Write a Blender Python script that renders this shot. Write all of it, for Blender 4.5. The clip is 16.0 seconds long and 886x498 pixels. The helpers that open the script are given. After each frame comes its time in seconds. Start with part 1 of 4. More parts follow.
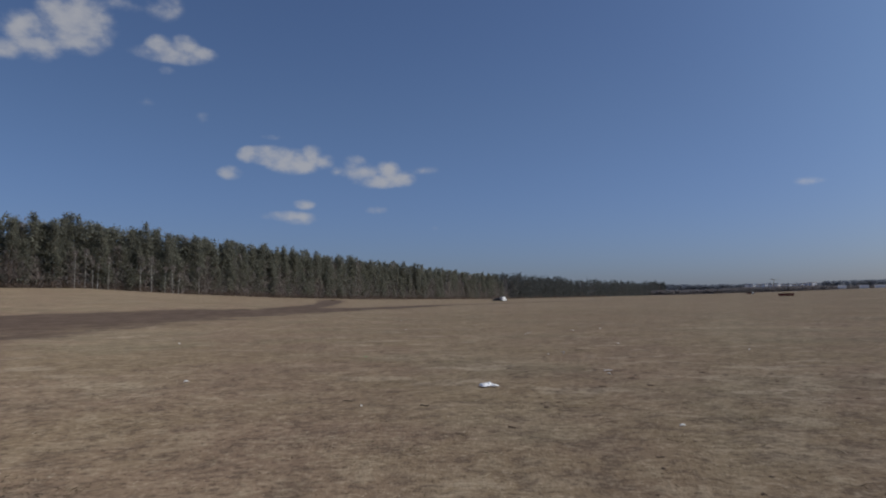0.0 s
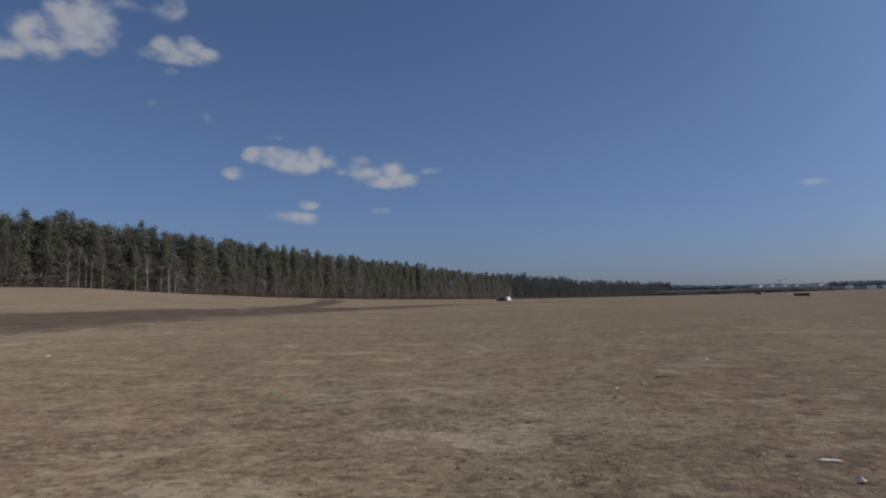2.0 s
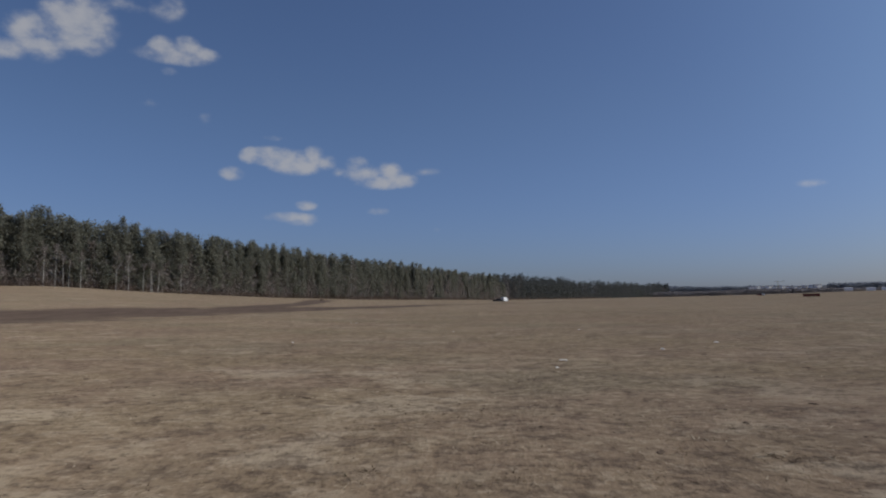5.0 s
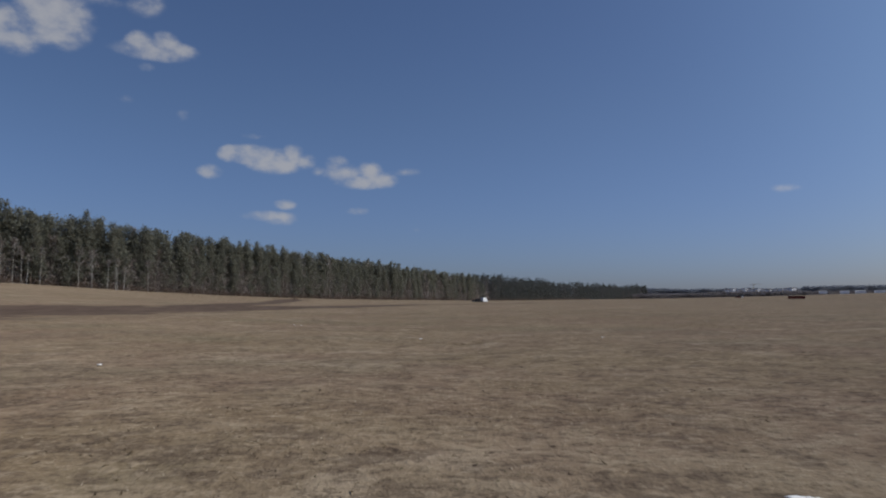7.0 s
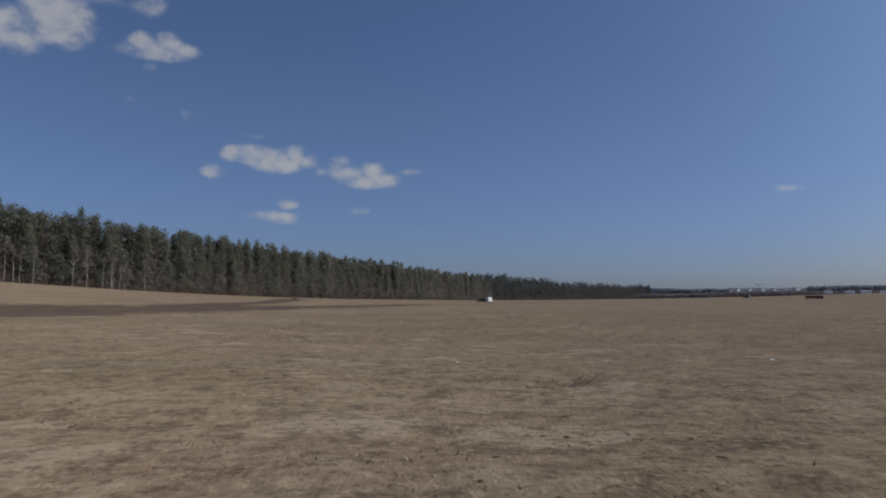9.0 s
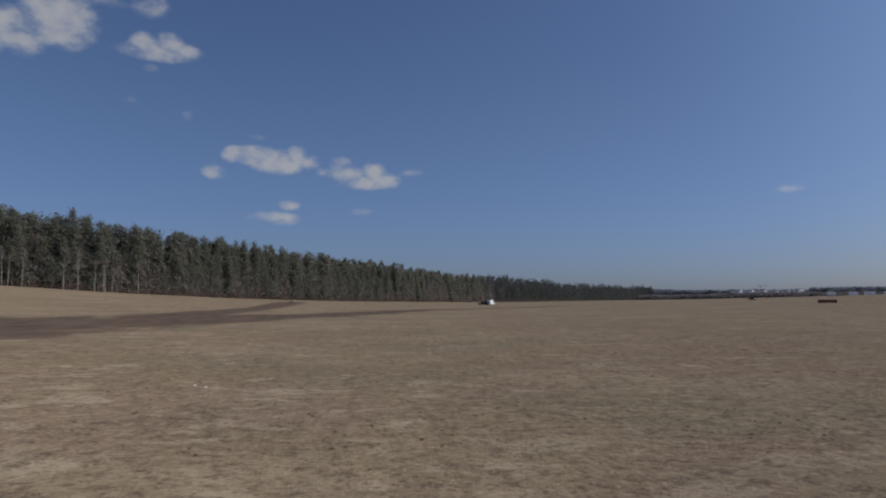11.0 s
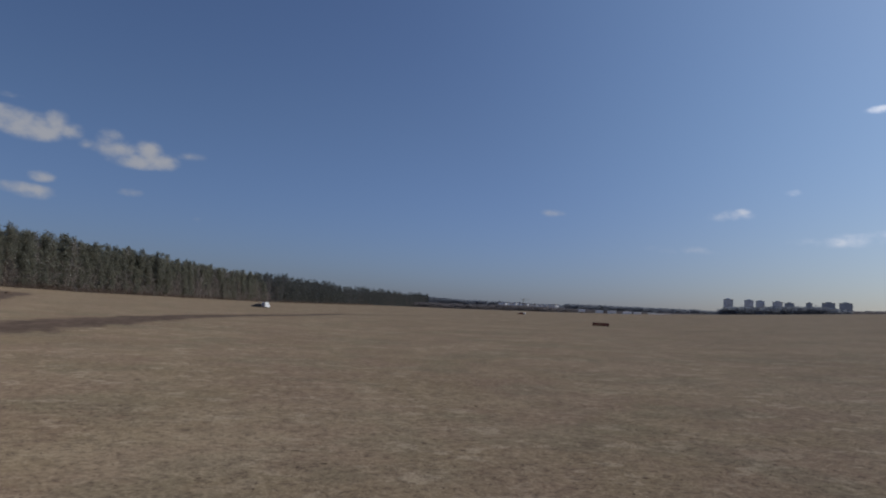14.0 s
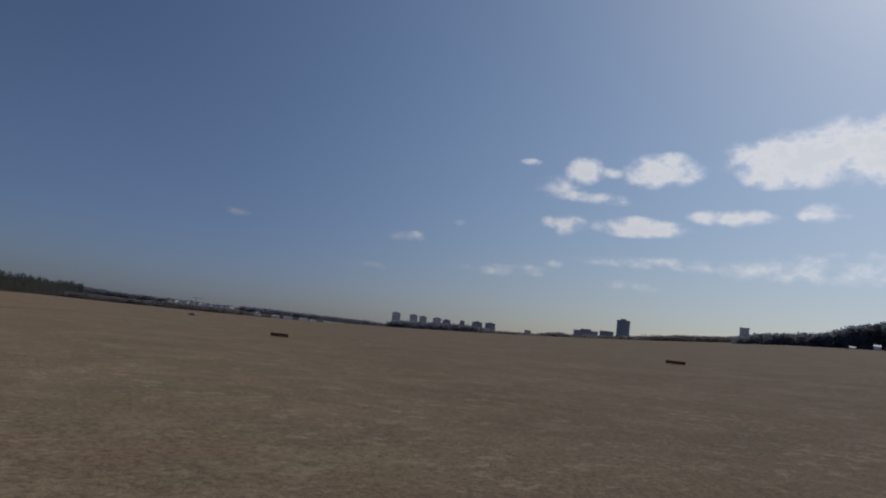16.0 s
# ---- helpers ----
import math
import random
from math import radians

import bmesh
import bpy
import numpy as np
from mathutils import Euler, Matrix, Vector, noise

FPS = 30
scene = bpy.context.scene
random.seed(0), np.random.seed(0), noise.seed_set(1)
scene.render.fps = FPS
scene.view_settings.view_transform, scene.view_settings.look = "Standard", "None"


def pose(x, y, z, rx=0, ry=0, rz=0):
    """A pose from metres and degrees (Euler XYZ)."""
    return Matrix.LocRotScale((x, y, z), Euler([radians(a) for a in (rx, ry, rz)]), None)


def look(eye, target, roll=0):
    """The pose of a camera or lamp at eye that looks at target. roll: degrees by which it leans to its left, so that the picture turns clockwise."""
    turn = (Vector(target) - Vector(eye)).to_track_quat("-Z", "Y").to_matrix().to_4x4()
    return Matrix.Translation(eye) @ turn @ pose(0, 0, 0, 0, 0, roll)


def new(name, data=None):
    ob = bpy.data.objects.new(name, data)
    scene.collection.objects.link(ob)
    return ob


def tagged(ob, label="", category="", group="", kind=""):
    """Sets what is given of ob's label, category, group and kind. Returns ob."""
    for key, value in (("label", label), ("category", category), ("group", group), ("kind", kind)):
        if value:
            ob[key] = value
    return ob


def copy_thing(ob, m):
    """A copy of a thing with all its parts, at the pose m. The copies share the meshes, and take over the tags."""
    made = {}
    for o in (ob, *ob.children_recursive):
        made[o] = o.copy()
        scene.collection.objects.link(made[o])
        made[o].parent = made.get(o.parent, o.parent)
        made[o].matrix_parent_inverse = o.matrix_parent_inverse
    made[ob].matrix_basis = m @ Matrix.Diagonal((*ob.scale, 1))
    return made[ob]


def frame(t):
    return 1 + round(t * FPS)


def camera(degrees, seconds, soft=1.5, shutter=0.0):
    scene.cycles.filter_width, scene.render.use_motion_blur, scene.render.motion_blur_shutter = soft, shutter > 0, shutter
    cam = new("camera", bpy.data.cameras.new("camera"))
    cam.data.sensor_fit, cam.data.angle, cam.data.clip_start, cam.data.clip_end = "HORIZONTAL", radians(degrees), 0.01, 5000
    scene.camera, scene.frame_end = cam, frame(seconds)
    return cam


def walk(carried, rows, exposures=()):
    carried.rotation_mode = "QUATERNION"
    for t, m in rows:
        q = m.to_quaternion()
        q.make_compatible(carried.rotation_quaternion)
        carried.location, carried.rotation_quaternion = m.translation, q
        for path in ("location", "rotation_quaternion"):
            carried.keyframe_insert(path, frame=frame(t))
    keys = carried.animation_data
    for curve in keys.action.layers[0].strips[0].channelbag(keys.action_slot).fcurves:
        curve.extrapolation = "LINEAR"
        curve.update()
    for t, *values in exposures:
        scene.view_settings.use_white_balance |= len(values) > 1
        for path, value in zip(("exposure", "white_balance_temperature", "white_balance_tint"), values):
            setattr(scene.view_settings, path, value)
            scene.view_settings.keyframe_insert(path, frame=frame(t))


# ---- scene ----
# A wide dry field in early spring, a pine wood along one side, a town on the far rim.
cam = camera(66.31, 16.0, soft=2.0, shutter=0.1)
ROWS = [
    (0.0, pose(-0.039, 0.013, 1.418, 94.588, 0.644, 0.028)),
    (0.5, pose(0.081, 1.910, 1.392, 94.604, 0.642, 0.145)),
    (1.0, pose(0.180, 3.891, 1.357, 94.603, 0.609, 0.221)),
    (1.5, pose(0.254, 5.712, 1.315, 94.617, 0.622, 0.280)),
    (2.0, pose(0.326, 7.622, 1.271, 94.627, 0.597, 0.375)),
    (2.5, pose(0.385, 9.324, 1.238, 94.606, 0.565, 0.398)),
    (3.0, pose(0.461, 10.955, 1.184, 94.587, 0.480, 0.447)),
    (3.5, pose(0.521, 12.448, 1.129, 94.611, 0.468, 0.473)),
    (6.0, pose(2.255, 22.112, 0.929, 94.730, 0.312, -0.784)),
    (6.5, pose(2.184, 23.941, 0.895, 94.732, 0.139, -1.458)),
    (7.0, pose(2.095, 25.829, 0.862, 94.744, 0.114, -1.611)),
    (7.5, pose(1.970, 27.602, 0.858, 94.736, 0.125, -1.611)),
    (8.0, pose(1.816, 29.535, 0.858, 94.736, 0.123, -1.566)),
    (8.5, pose(1.686, 31.266, 0.853, 94.734, 0.115, -1.486)),
    (9.0, pose(1.572, 32.968, 0.855, 94.735, 0.084, -1.404)),
    (11.5, pose(1.989, 41.652, 2.248, 94.799, 0.056, -1.305)),
    (12.0, pose(2.139, 44.443, 2.604, 94.779, 0.026, -1.504)),
    (12.5, pose(2.440, 47.354, 2.911, 94.756, -0.075, -1.932)),
    (13.0, pose(2.779, 50.571, 3.232, 94.744, -0.344, -3.664)),
    (13.5, pose(3.500, 54.700, 3.560, 94.921, -1.580, -11.600)),
    (14.0, pose(4.100, 58.300, 4.000, 95.379, -3.090, -19.842)),
    (14.5, pose(4.600, 61.200, 4.450, 95.974, -4.179, -27.198)),
    (15.0, pose(5.400, 63.700, 4.950, 96.559, -5.333, -34.086)),
    (15.5, pose(6.900, 66.100, 5.300, 97.182, -5.917, -39.684)),
    (16.0, pose(8.927, 68.492, 5.562, 98.053, -6.500, -46.785)),
]
walk(cam, ROWS, exposures=[(0.0, 0.0, 6300, 10), (12.5, 0.0, 6300, 10), (13.5, -0.02, 6300, 10), (14.5, -0.19, 6300, 10),
                           (15.2, -0.38, 6430, 10), (16.0, -0.53, 6550, 10)])

# ---- sky and sun ----
SUN_AZ, SUN_EL = 90.0, 42.0          # degrees, azimuth clockwise from +y


def heading(az, el):
    a, e = radians(az), radians(el)
    return Vector((math.sin(a) * math.cos(e), math.cos(a) * math.cos(e), math.sin(e)))


# clouds: azimuth, elevation, half width, half height (degrees), weight
CLOUD_BANK = [
    (-32.4, 19.8, 1.3, 1.1, 1), (-29.0, 20.7, 2.2, 1.8, 1), (-33.6, 18.2, 1.6, 0.7, 0.9), (-31.7, 18.7, 1.6, 0.9, 0.95), (-29.7, 19.5, 1.8, 0.8, 0.9),
    (-30.2, 21.3, 1.2, 0.9, 0.8), (-26.8, 22.5, 1.9, 0.5, 0.45), (-22.8, 22.8, 1.1, 0.9, 0.5), (-28.8, 22.3, 1.2, 0.5, 0.7)]
CLOUD_UPPER = [
    (-23.0, 19.8, 1.0, 0.8, 1), (-21.2, 20.0, 1.0, 0.8, 1), (-22.1, 19.4, 2.4, 0.6, 0.95), (-19.9, 19.7, 1.1, 0.5, 0.9),
    (-22.5, 18.2, 0.5, 0.3, 0.5), (-24.1, 15.7, 0.6, 0.3, 0.35), (-19.7, 14.9, 0.4, 0.4, 0.25)]
CLOUD_PAIR = [
    (-16.1, 12.2, 0.8, 0.6, 1), (-14.3, 12.2, 2.1, 0.7, 1), (-12.8, 11.8, 1.7, 0.9, 1), (-11.0, 12.3, 0.8, 0.8, 1), (-10.1, 11.9, 0.9, 0.6, 0.8),
    (-11.8, 11.5, 1.3, 0.6, 0.9), (-14.1, 13.7, 0.9, 0.2, 0.35), (-17.5, 10.7, 0.9, 0.5, 0.9), (-7.4, 11.7, 0.9, 0.7, 0.75), (-6.7, 10.9, 1.5, 0.8, 0.9),
    (-4.6, 11.1, 1.0, 0.8, 1), (-3.6, 10.5, 1.2, 0.6, 0.95), (-5.2, 10.4, 1.9, 0.6, 0.95), (-1.8, 11.2, 1.3, 0.3, 0.35), (-8.8, 11.2, 0.6, 0.4, 0.35)]
CLOUD_LOW = [
    (-11.6, 8.3, 0.8, 0.4, 0.9), (-12.7, 7.3, 2.0, 0.4, 0.8), (-11.9, 7.0, 1.3, 0.4, 0.6), (-5.6, 7.9, 0.9, 0.3, 0.65), (-0.6, 6.3, 0.3, 0.2, 0.35),
    (28.7, 8.8, 0.9, 0.3, 0.45), (38.7, 6.0, 2.8, 0.3, 0.30), (42.5, 8.7, 1.4, 0.4, 0.5), (43.4, 9.0, 0.6, 0.25, 0.5), (47.0, 10.4, 0.7, 0.25, 0.4), (52.7, 16.0, 0.9, 0.25, 0.5)]
CLOUDS_TOWARD_SUN = [
    (57.3, 15.5, 1.4, 1.0, 1), (59.6, 15.5, 1.0, 0.4, 0.7), (63.5, 15.9, 2.8, 1.1, 1), (62.6, 15.4, 1.8, 0.9, 1), (64.4, 16.6, 1.2, 0.7, 1), (55.3, 14.0, 1.9, 0.9, 0.5),
    (57.6, 13.5, 2.6, 0.5, 0.7), (59.9, 13.1, 1.2, 0.3, 0.4), (55.9, 11.2, 1.6, 0.6, 0.7), (56.1, 10.6, 0.8, 0.6, 0.6), (62.0, 11.2, 3.3, 0.7, 0.95), (61.9, 11.6, 1.8, 0.5, 0.9),
    (69.1, 12.3, 2.7, 0.6, 0.9), (70.4, 12.4, 1.3, 0.6, 0.9), (75.5, 12.8, 1.5, 0.7, 0.6), (74.5, 12.6, 0.8, 0.4, 0.8)]
CLOUD_WHITE_BANK = [
    (73.9, 16.8, 4.6, 1.8, 1), (76.7, 17.4, 3.3, 1.9, 1), (79.5, 17.4, 3.4, 2.4, 1), (72.3, 15.7, 2.6, 1.0, 0.95), (71.5, 15.1, 1.1, 0.6, 0.7), (79.2, 15.4, 1.6, 0.6, 0.7)]
HAZE_STREAKS = [
    (78.4, 8.8, 6.9, 1.1, 0.42), (65.1, 8.4, 6.3, 0.5, 0.42), (59.7, 8.2, 1.6, 0.3, 0.35), (73.0, 8.4, 4.7, 0.8, 0.38), (61.6, 6.4, 2.8, 0.4, 0.25),
    (52.2, 7.2, 2.4, 0.3, 0.3), (55.4, 7.7, 0.8, 0.3, 0.35), (50.9, 6.7, 3.8, 0.35, 0.3)]


class Nodes:
    """A short way to write node trees."""

    def __init__(self, tree):
        self.t = tree
        tree.nodes.clear()

    def add(self, kind):
        return self.t.nodes.new(kind)

    def put(self, socket, value):
        if isinstance(value, bpy.types.NodeSocket):
            self.t.links.new(value, socket)
        elif value is not None:
            socket.default_value = value

    def math(self, op, a, b=None, c=None, clamp=False):
        n = self.add("ShaderNodeMath")
        n.operation, n.use_clamp = op, clamp
        for s, v in zip(n.inputs, (a, b, c)):
            self.put(s, v)
        return n.outputs[0]

    def dot(self, a, vec):
        n = self.add("ShaderNodeVectorMath")
        n.operation = "DOT_PRODUCT"
        self.put(n.inputs[0], a)
        n.inputs[1].default_value = vec
        return n.outputs["Value"]

    def noise(self, vec, scale, detail=4.0, rough=0.55, stretch=None):
        if stretch:
            m = self.add("ShaderNodeMapping")
            self.put(m.inputs["Vector"], vec)
            m.inputs["Scale"].default_value = stretch
            vec = m.outputs[0]
        n = self.add("ShaderNodeTexNoise")
        self.put(n.inputs["Vector"], vec)
        n.inputs["Scale"].default_value = scale
        n.inputs["Detail"].default_value = detail
        n.inputs["Roughness"].default_value = rough
        return n.outputs["Fac"]

    def ramp(self, fac, lo, hi, a=0.0, b=1.0):
        n = self.add("ShaderNodeMapRange")
        n.interpolation_type = "SMOOTHSTEP"
        self.put(n.inputs[0], fac)
        for i, v in enumerate((lo, hi, a, b)):
            n.inputs[i + 1].default_value = v
        return n.outputs[0]

    def mix(self, fac, a, b):
        n = self.add("ShaderNodeMix")
        n.data_type = "RGBA"
        self.put(n.inputs[0], fac)
        for s, v in ((n.inputs[6], a), (n.inputs[7], b)):
            self.put(s, (*v, 1.0) if isinstance(v, tuple) else v)
        return n.outputs[2]

    def bump(self, height, strength, distance):
        n = self.add("ShaderNodeBump")
        self.put(n.inputs["Height"], height)
        n.inputs["Strength"].default_value = strength
        n.inputs["Distance"].default_value = distance
        return n.outputs[0]


world = bpy.data.worlds.new("sky")
scene.world = world
world.use_nodes = True
N = Nodes(world.node_tree)
sky = N.add("ShaderNodeTexSky")
sky.sky_type, sky.sun_disc, sky.sun_elevation, sky.sun_rotation = "NISHITA", False, radians(SUN_EL), radians(SUN_AZ)
sky.air_density, sky.dust_density, sky.ozone_density = 1.0, 1.15, 2.6
way = N.add("ShaderNodeTexCoord").outputs["Generated"]
amount = None
for az, el, wide, high, weight in CLOUD_BANK + CLOUD_UPPER + CLOUD_PAIR + CLOUD_LOW + CLOUDS_TOWARD_SUN + CLOUD_WHITE_BANK + HAZE_STREAKS:
    c = heading(az, el)
    u = c.cross(Vector((0, 0, 1))).normalized()
    v = u.cross(c)
    p = N.dot(way, u / radians(wide * 1.34))
    q = N.dot(way, v / radians(high * 1.34))
    d = N.math("MULTIPLY_ADD", q, q, N.math("MULTIPLY", p, p))
    m = N.math("MULTIPLY_ADD", d, -weight, weight)
    amount = m if amount is None else N.math("SMOOTH_MAX", amount, m, 0.12)
puff = N.noise(way, 34.0, 4.0, 0.48, (1.0, 1.0, 1.5))
curl = N.noise(way, 120.0, 4.0, 0.55, (1.0, 1.0, 1.4))
rough = N.math("ADD", N.math("MULTIPLY_ADD", puff, 1.9, -0.98), N.math("MULTIPLY_ADD", curl, 0.40, -0.21))
dense = N.math("ADD", amount, rough)
near_sun = N.ramp(N.dot(way, heading(SUN_AZ, SUN_EL)), 0.35, 0.9)
body = N.math("MULTIPLY", dense, N.math("MULTIPLY_ADD", near_sun, 0.35, 1.0))
alpha = N.math("MULTIPLY", N.ramp(body, -0.15, 1.25), N.ramp(amount, -0.15, 0.4))
cloud_tone = N.mix(N.ramp(dense, 0.1, 0.9), (0.76, 0.81, 0.95), (0.97, 0.96, 0.98))
cloud_tone = N.mix(N.math("MULTIPLY", N.ramp(dense, 0.6, 1.1), N.math("MULTIPLY", near_sun, 0.7)), cloud_tone, (0.76, 0.79, 0.84))
glow = N.math("MULTIPLY_ADD", near_sun, 0.75, 0.40)
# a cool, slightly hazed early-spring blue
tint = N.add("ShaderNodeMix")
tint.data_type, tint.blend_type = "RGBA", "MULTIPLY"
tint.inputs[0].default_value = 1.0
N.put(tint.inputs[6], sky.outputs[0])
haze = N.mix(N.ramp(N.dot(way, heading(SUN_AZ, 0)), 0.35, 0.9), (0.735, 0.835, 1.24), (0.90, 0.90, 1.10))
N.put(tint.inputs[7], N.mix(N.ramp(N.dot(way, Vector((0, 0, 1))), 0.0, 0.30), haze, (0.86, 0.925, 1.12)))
# brighter, whiter air towards the sun
halo = N.add("ShaderNodeMix")
halo.data_type, halo.blend_type = "RGBA", "MULTIPLY"
halo.inputs[0].default_value = 1.0
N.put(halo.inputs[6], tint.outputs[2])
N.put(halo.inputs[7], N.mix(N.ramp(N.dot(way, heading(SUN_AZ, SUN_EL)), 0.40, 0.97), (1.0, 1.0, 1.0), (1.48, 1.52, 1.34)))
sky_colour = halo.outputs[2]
back_sky, back_cloud = N.add("ShaderNodeBackground"), N.add("ShaderNodeBackground")
N.put(back_sky.inputs[0], sky_colour)
back_sky.inputs[1].default_value = 0.060
N.put(back_cloud.inputs[0], cloud_tone)
N.put(back_cloud.inputs[1], glow)
blend = N.add("ShaderNodeMixShader")
N.put(blend.inputs[0], N.math("MULTIPLY", alpha, 0.80))
N.put(blend.inputs[1], back_sky.outputs[0])
N.put(blend.inputs[2], back_cloud.outputs[0])
N.put(N.add("ShaderNodeOutputWorld").inputs[0], blend.outputs[0])

sun = new("sun", bpy.data.lights.new("sun", "SUN"))
sun.data.energy, sun.data.angle, sun.data.color = 3.34, radians(0.53), (1.0, 0.94, 0.85)
sun.matrix_world = look(heading(SUN_AZ, SUN_EL) * 900, (0, 0, 0))


# ---- materials ----
def material(name, build, roughness=0.85, metallic=0.0, specular=0.3, matt=0.0, leaf=0.0):
    """build(N, position) gives (colour, normal or None)."""
    m = bpy.data.materials.new(name)
    m.use_nodes = True
    n = Nodes(m.node_tree)
    place = n.add("ShaderNodeNewGeometry").outputs["Position"]
    colour, normal = build(n, place)
    thin = n.add("ShaderNodeBsdfTranslucent") if leaf else None
    b = n.add("ShaderNodeBsdfPrincipled")
    n.put(b.inputs["Base Color"], (*colour, 1.0) if isinstance(colour, tuple) else colour)
    n.put(b.inputs["Roughness"], roughness)
    n.put(b.inputs["Metallic"], metallic)
    n.put(b.inputs["Specular IOR Level"], specular)
    n.put(b.inputs["Diffuse Roughness"], matt)
    if normal is not None:
        n.put(b.inputs["Normal"], normal)
    out = b.outputs[0]
    if leaf:
        n.put(thin.inputs["Color"], colour)
        both = n.add("ShaderNodeMixShader")
        n.put(both.inputs[0], leaf)
        n.put(both.inputs[1], b.outputs[0])
        n.put(both.inputs[2], thin.outputs[0])
        out = both.outputs[0]
    n.put(n.add("ShaderNodeOutputMaterial").inputs[0], out)
    return m


def plain(a, b, scale, bump=0.0, fine=None):
    """Two tones mottled at one scale and a finer one, with some relief."""
    def build(n, place):
        big = n.noise(place, scale, 3.0)
        small = n.noise(place, (fine or scale * 9), 3.0)
        f = n.ramp(n.math("MULTIPLY_ADD", small, 0.45, n.math("MULTIPLY", big, 0.55)), 0.35, 0.65)
        return n.mix(f, a, b), (n.bump(small, 0.6, bump) if bump else None)
    return build


def random_tint(a, b, per_island=False):
    def build(n, place):
        if per_island:
            f = n.add("ShaderNodeNewGeometry").outputs["Random Per Island"]
        else:
            f = n.add("ShaderNodeObjectInfo").outputs["Random"]
        f2 = n.noise(place, 0.9, 2.0)
        return n.mix(n.math("MULTIPLY_ADD", f2, 0.5, n.math("MULTIPLY", f, 0.5)), a, b), None
    return build


def ground_look(n, place):
    dirt = n.add("ShaderNodeAttribute")
    dirt.attribute_name = "dirt"
    mask = dirt.outputs["Fac"]
    far = n.noise(place, 0.035, 5.0, 0.6)
    patch = n.noise(place, 0.30, 6.0, 0.65)
    tuft = n.noise(place, 1.3, 6.0, 0.68)
    clod = n.noise(place, 3.4, 6.0, 0.62)
    fine = n.noise(place, 11.0, 5.0, 0.7)
    hair = n.noise(place, 42.0, 3.0, 0.7, (1.0, 0.4, 1.0))
    hue = n.noise(place, 0.16, 4.0, 0.6)
    base = n.mix(n.ramp(hue, 0.40, 0.60), (0.205, 0.141, 0.096), (0.203, 0.149, 0.091))
    base = n.mix(n.math("MULTIPLY", n.ramp(n.noise(place, 0.11, 4.0, 0.6), 0.50, 0.60), 0.52), base, (0.150, 0.132, 0.084))
    base = n.mix(n.math("MULTIPLY", n.ramp(far, 0.44, 0.64), 0.40), base, (0.271, 0.207, 0.137))
    pale = n.ramp(n.noise(place, 0.10, 9.0, 0.72), 0.50, 0.60)
    base = n.mix(n.math("MULTIPLY", pale, 0.45), base, (0.305, 0.239, 0.157))
    worn = n.ramp(n.noise(place, 0.17, 9.0, 0.72), 0.46, 0.36)
    base = n.mix(n.math("MULTIPLY", worn, 0.36), base, (0.111, 0.081, 0.058))
    flat = n.ramp(n.noise(place, 0.55, 7.0, 0.66, (0.85, 1.05, 1.0)), 0.55, 0.60)
    zone = n.ramp(n.noise(place, 0.07, 3.0, 0.5), 0.38, 0.54)
    base = n.mix(n.math("MULTIPLY", n.math("MULTIPLY", flat, zone), 0.52), base, (0.398, 0.326, 0.232))
    straw = n.math("MULTIPLY", n.ramp(tuft, 0.52, 0.64), n.ramp(patch, 0.47, 0.60))
    base = n.mix(n.math("MULTIPLY", straw, 0.58), base, (0.393, 0.318, 0.223))
    base = n.mix(n.math("MULTIPLY", n.ramp(tuft, 0.46, 0.34), 0.40), base, (0.110, 0.080, 0.057))
    base = n.mix(n.math("MULTIPLY", n.ramp(clod, 0.48, 0.40), 0.55), base, (0.093, 0.067, 0.049))
    base = n.mix(n.math("MULTIPLY", n.ramp(clod, 0.54, 0.62), 0.50), base, (0.315, 0.250, 0.168))
    base = n.mix(n.math("MULTIPLY", n.ramp(fine, 0.47, 0.38), 0.55), base, (0.065, 0.046, 0.034))
    base = n.mix(n.math("MULTIPLY", n.ramp(fine, 0.54, 0.63), 0.46), base, (0.389, 0.315, 0.220))
    base = n.mix(n.math("MULTIPLY", n.ramp(hair, 0.45, 0.7), 0.30), base, (0.323, 0.252, 0.171))
    # bare soil of the track
    edge = n.math("ADD", mask, n.math("MULTIPLY_ADD", n.noise(place, 0.22, 5.0, 0.65, (1.0, 0.5, 1.0)), 0.9, -0.45))
    soil = n.mix(n.ramp(n.noise(place, 0.6, 5.0, 0.6, (1.6, 0.35, 1.0)), 0.35, 0.65), (0.068, 0.048, 0.038), (0.118, 0.084, 0.064))
    bare = n.ramp(edge, 0.38, 0.66)
    base = n.mix(n.math("MULTIPLY", bare, 0.90), base, soil)
    height = n.math("ADD", n.math("MULTIPLY", fine, 0.5), n.math("MULTIPLY_ADD", clod, 0.6, n.math("MULTIPLY", tuft, 0.5)))
    return base, n.bump(n.math("ADD", height, n.math("MULTIPLY", hair, 0.25)), 0.6, 0.05)


GROUND = material("dry_field", ground_look, 0.95, specular=0.05, matt=0.45)


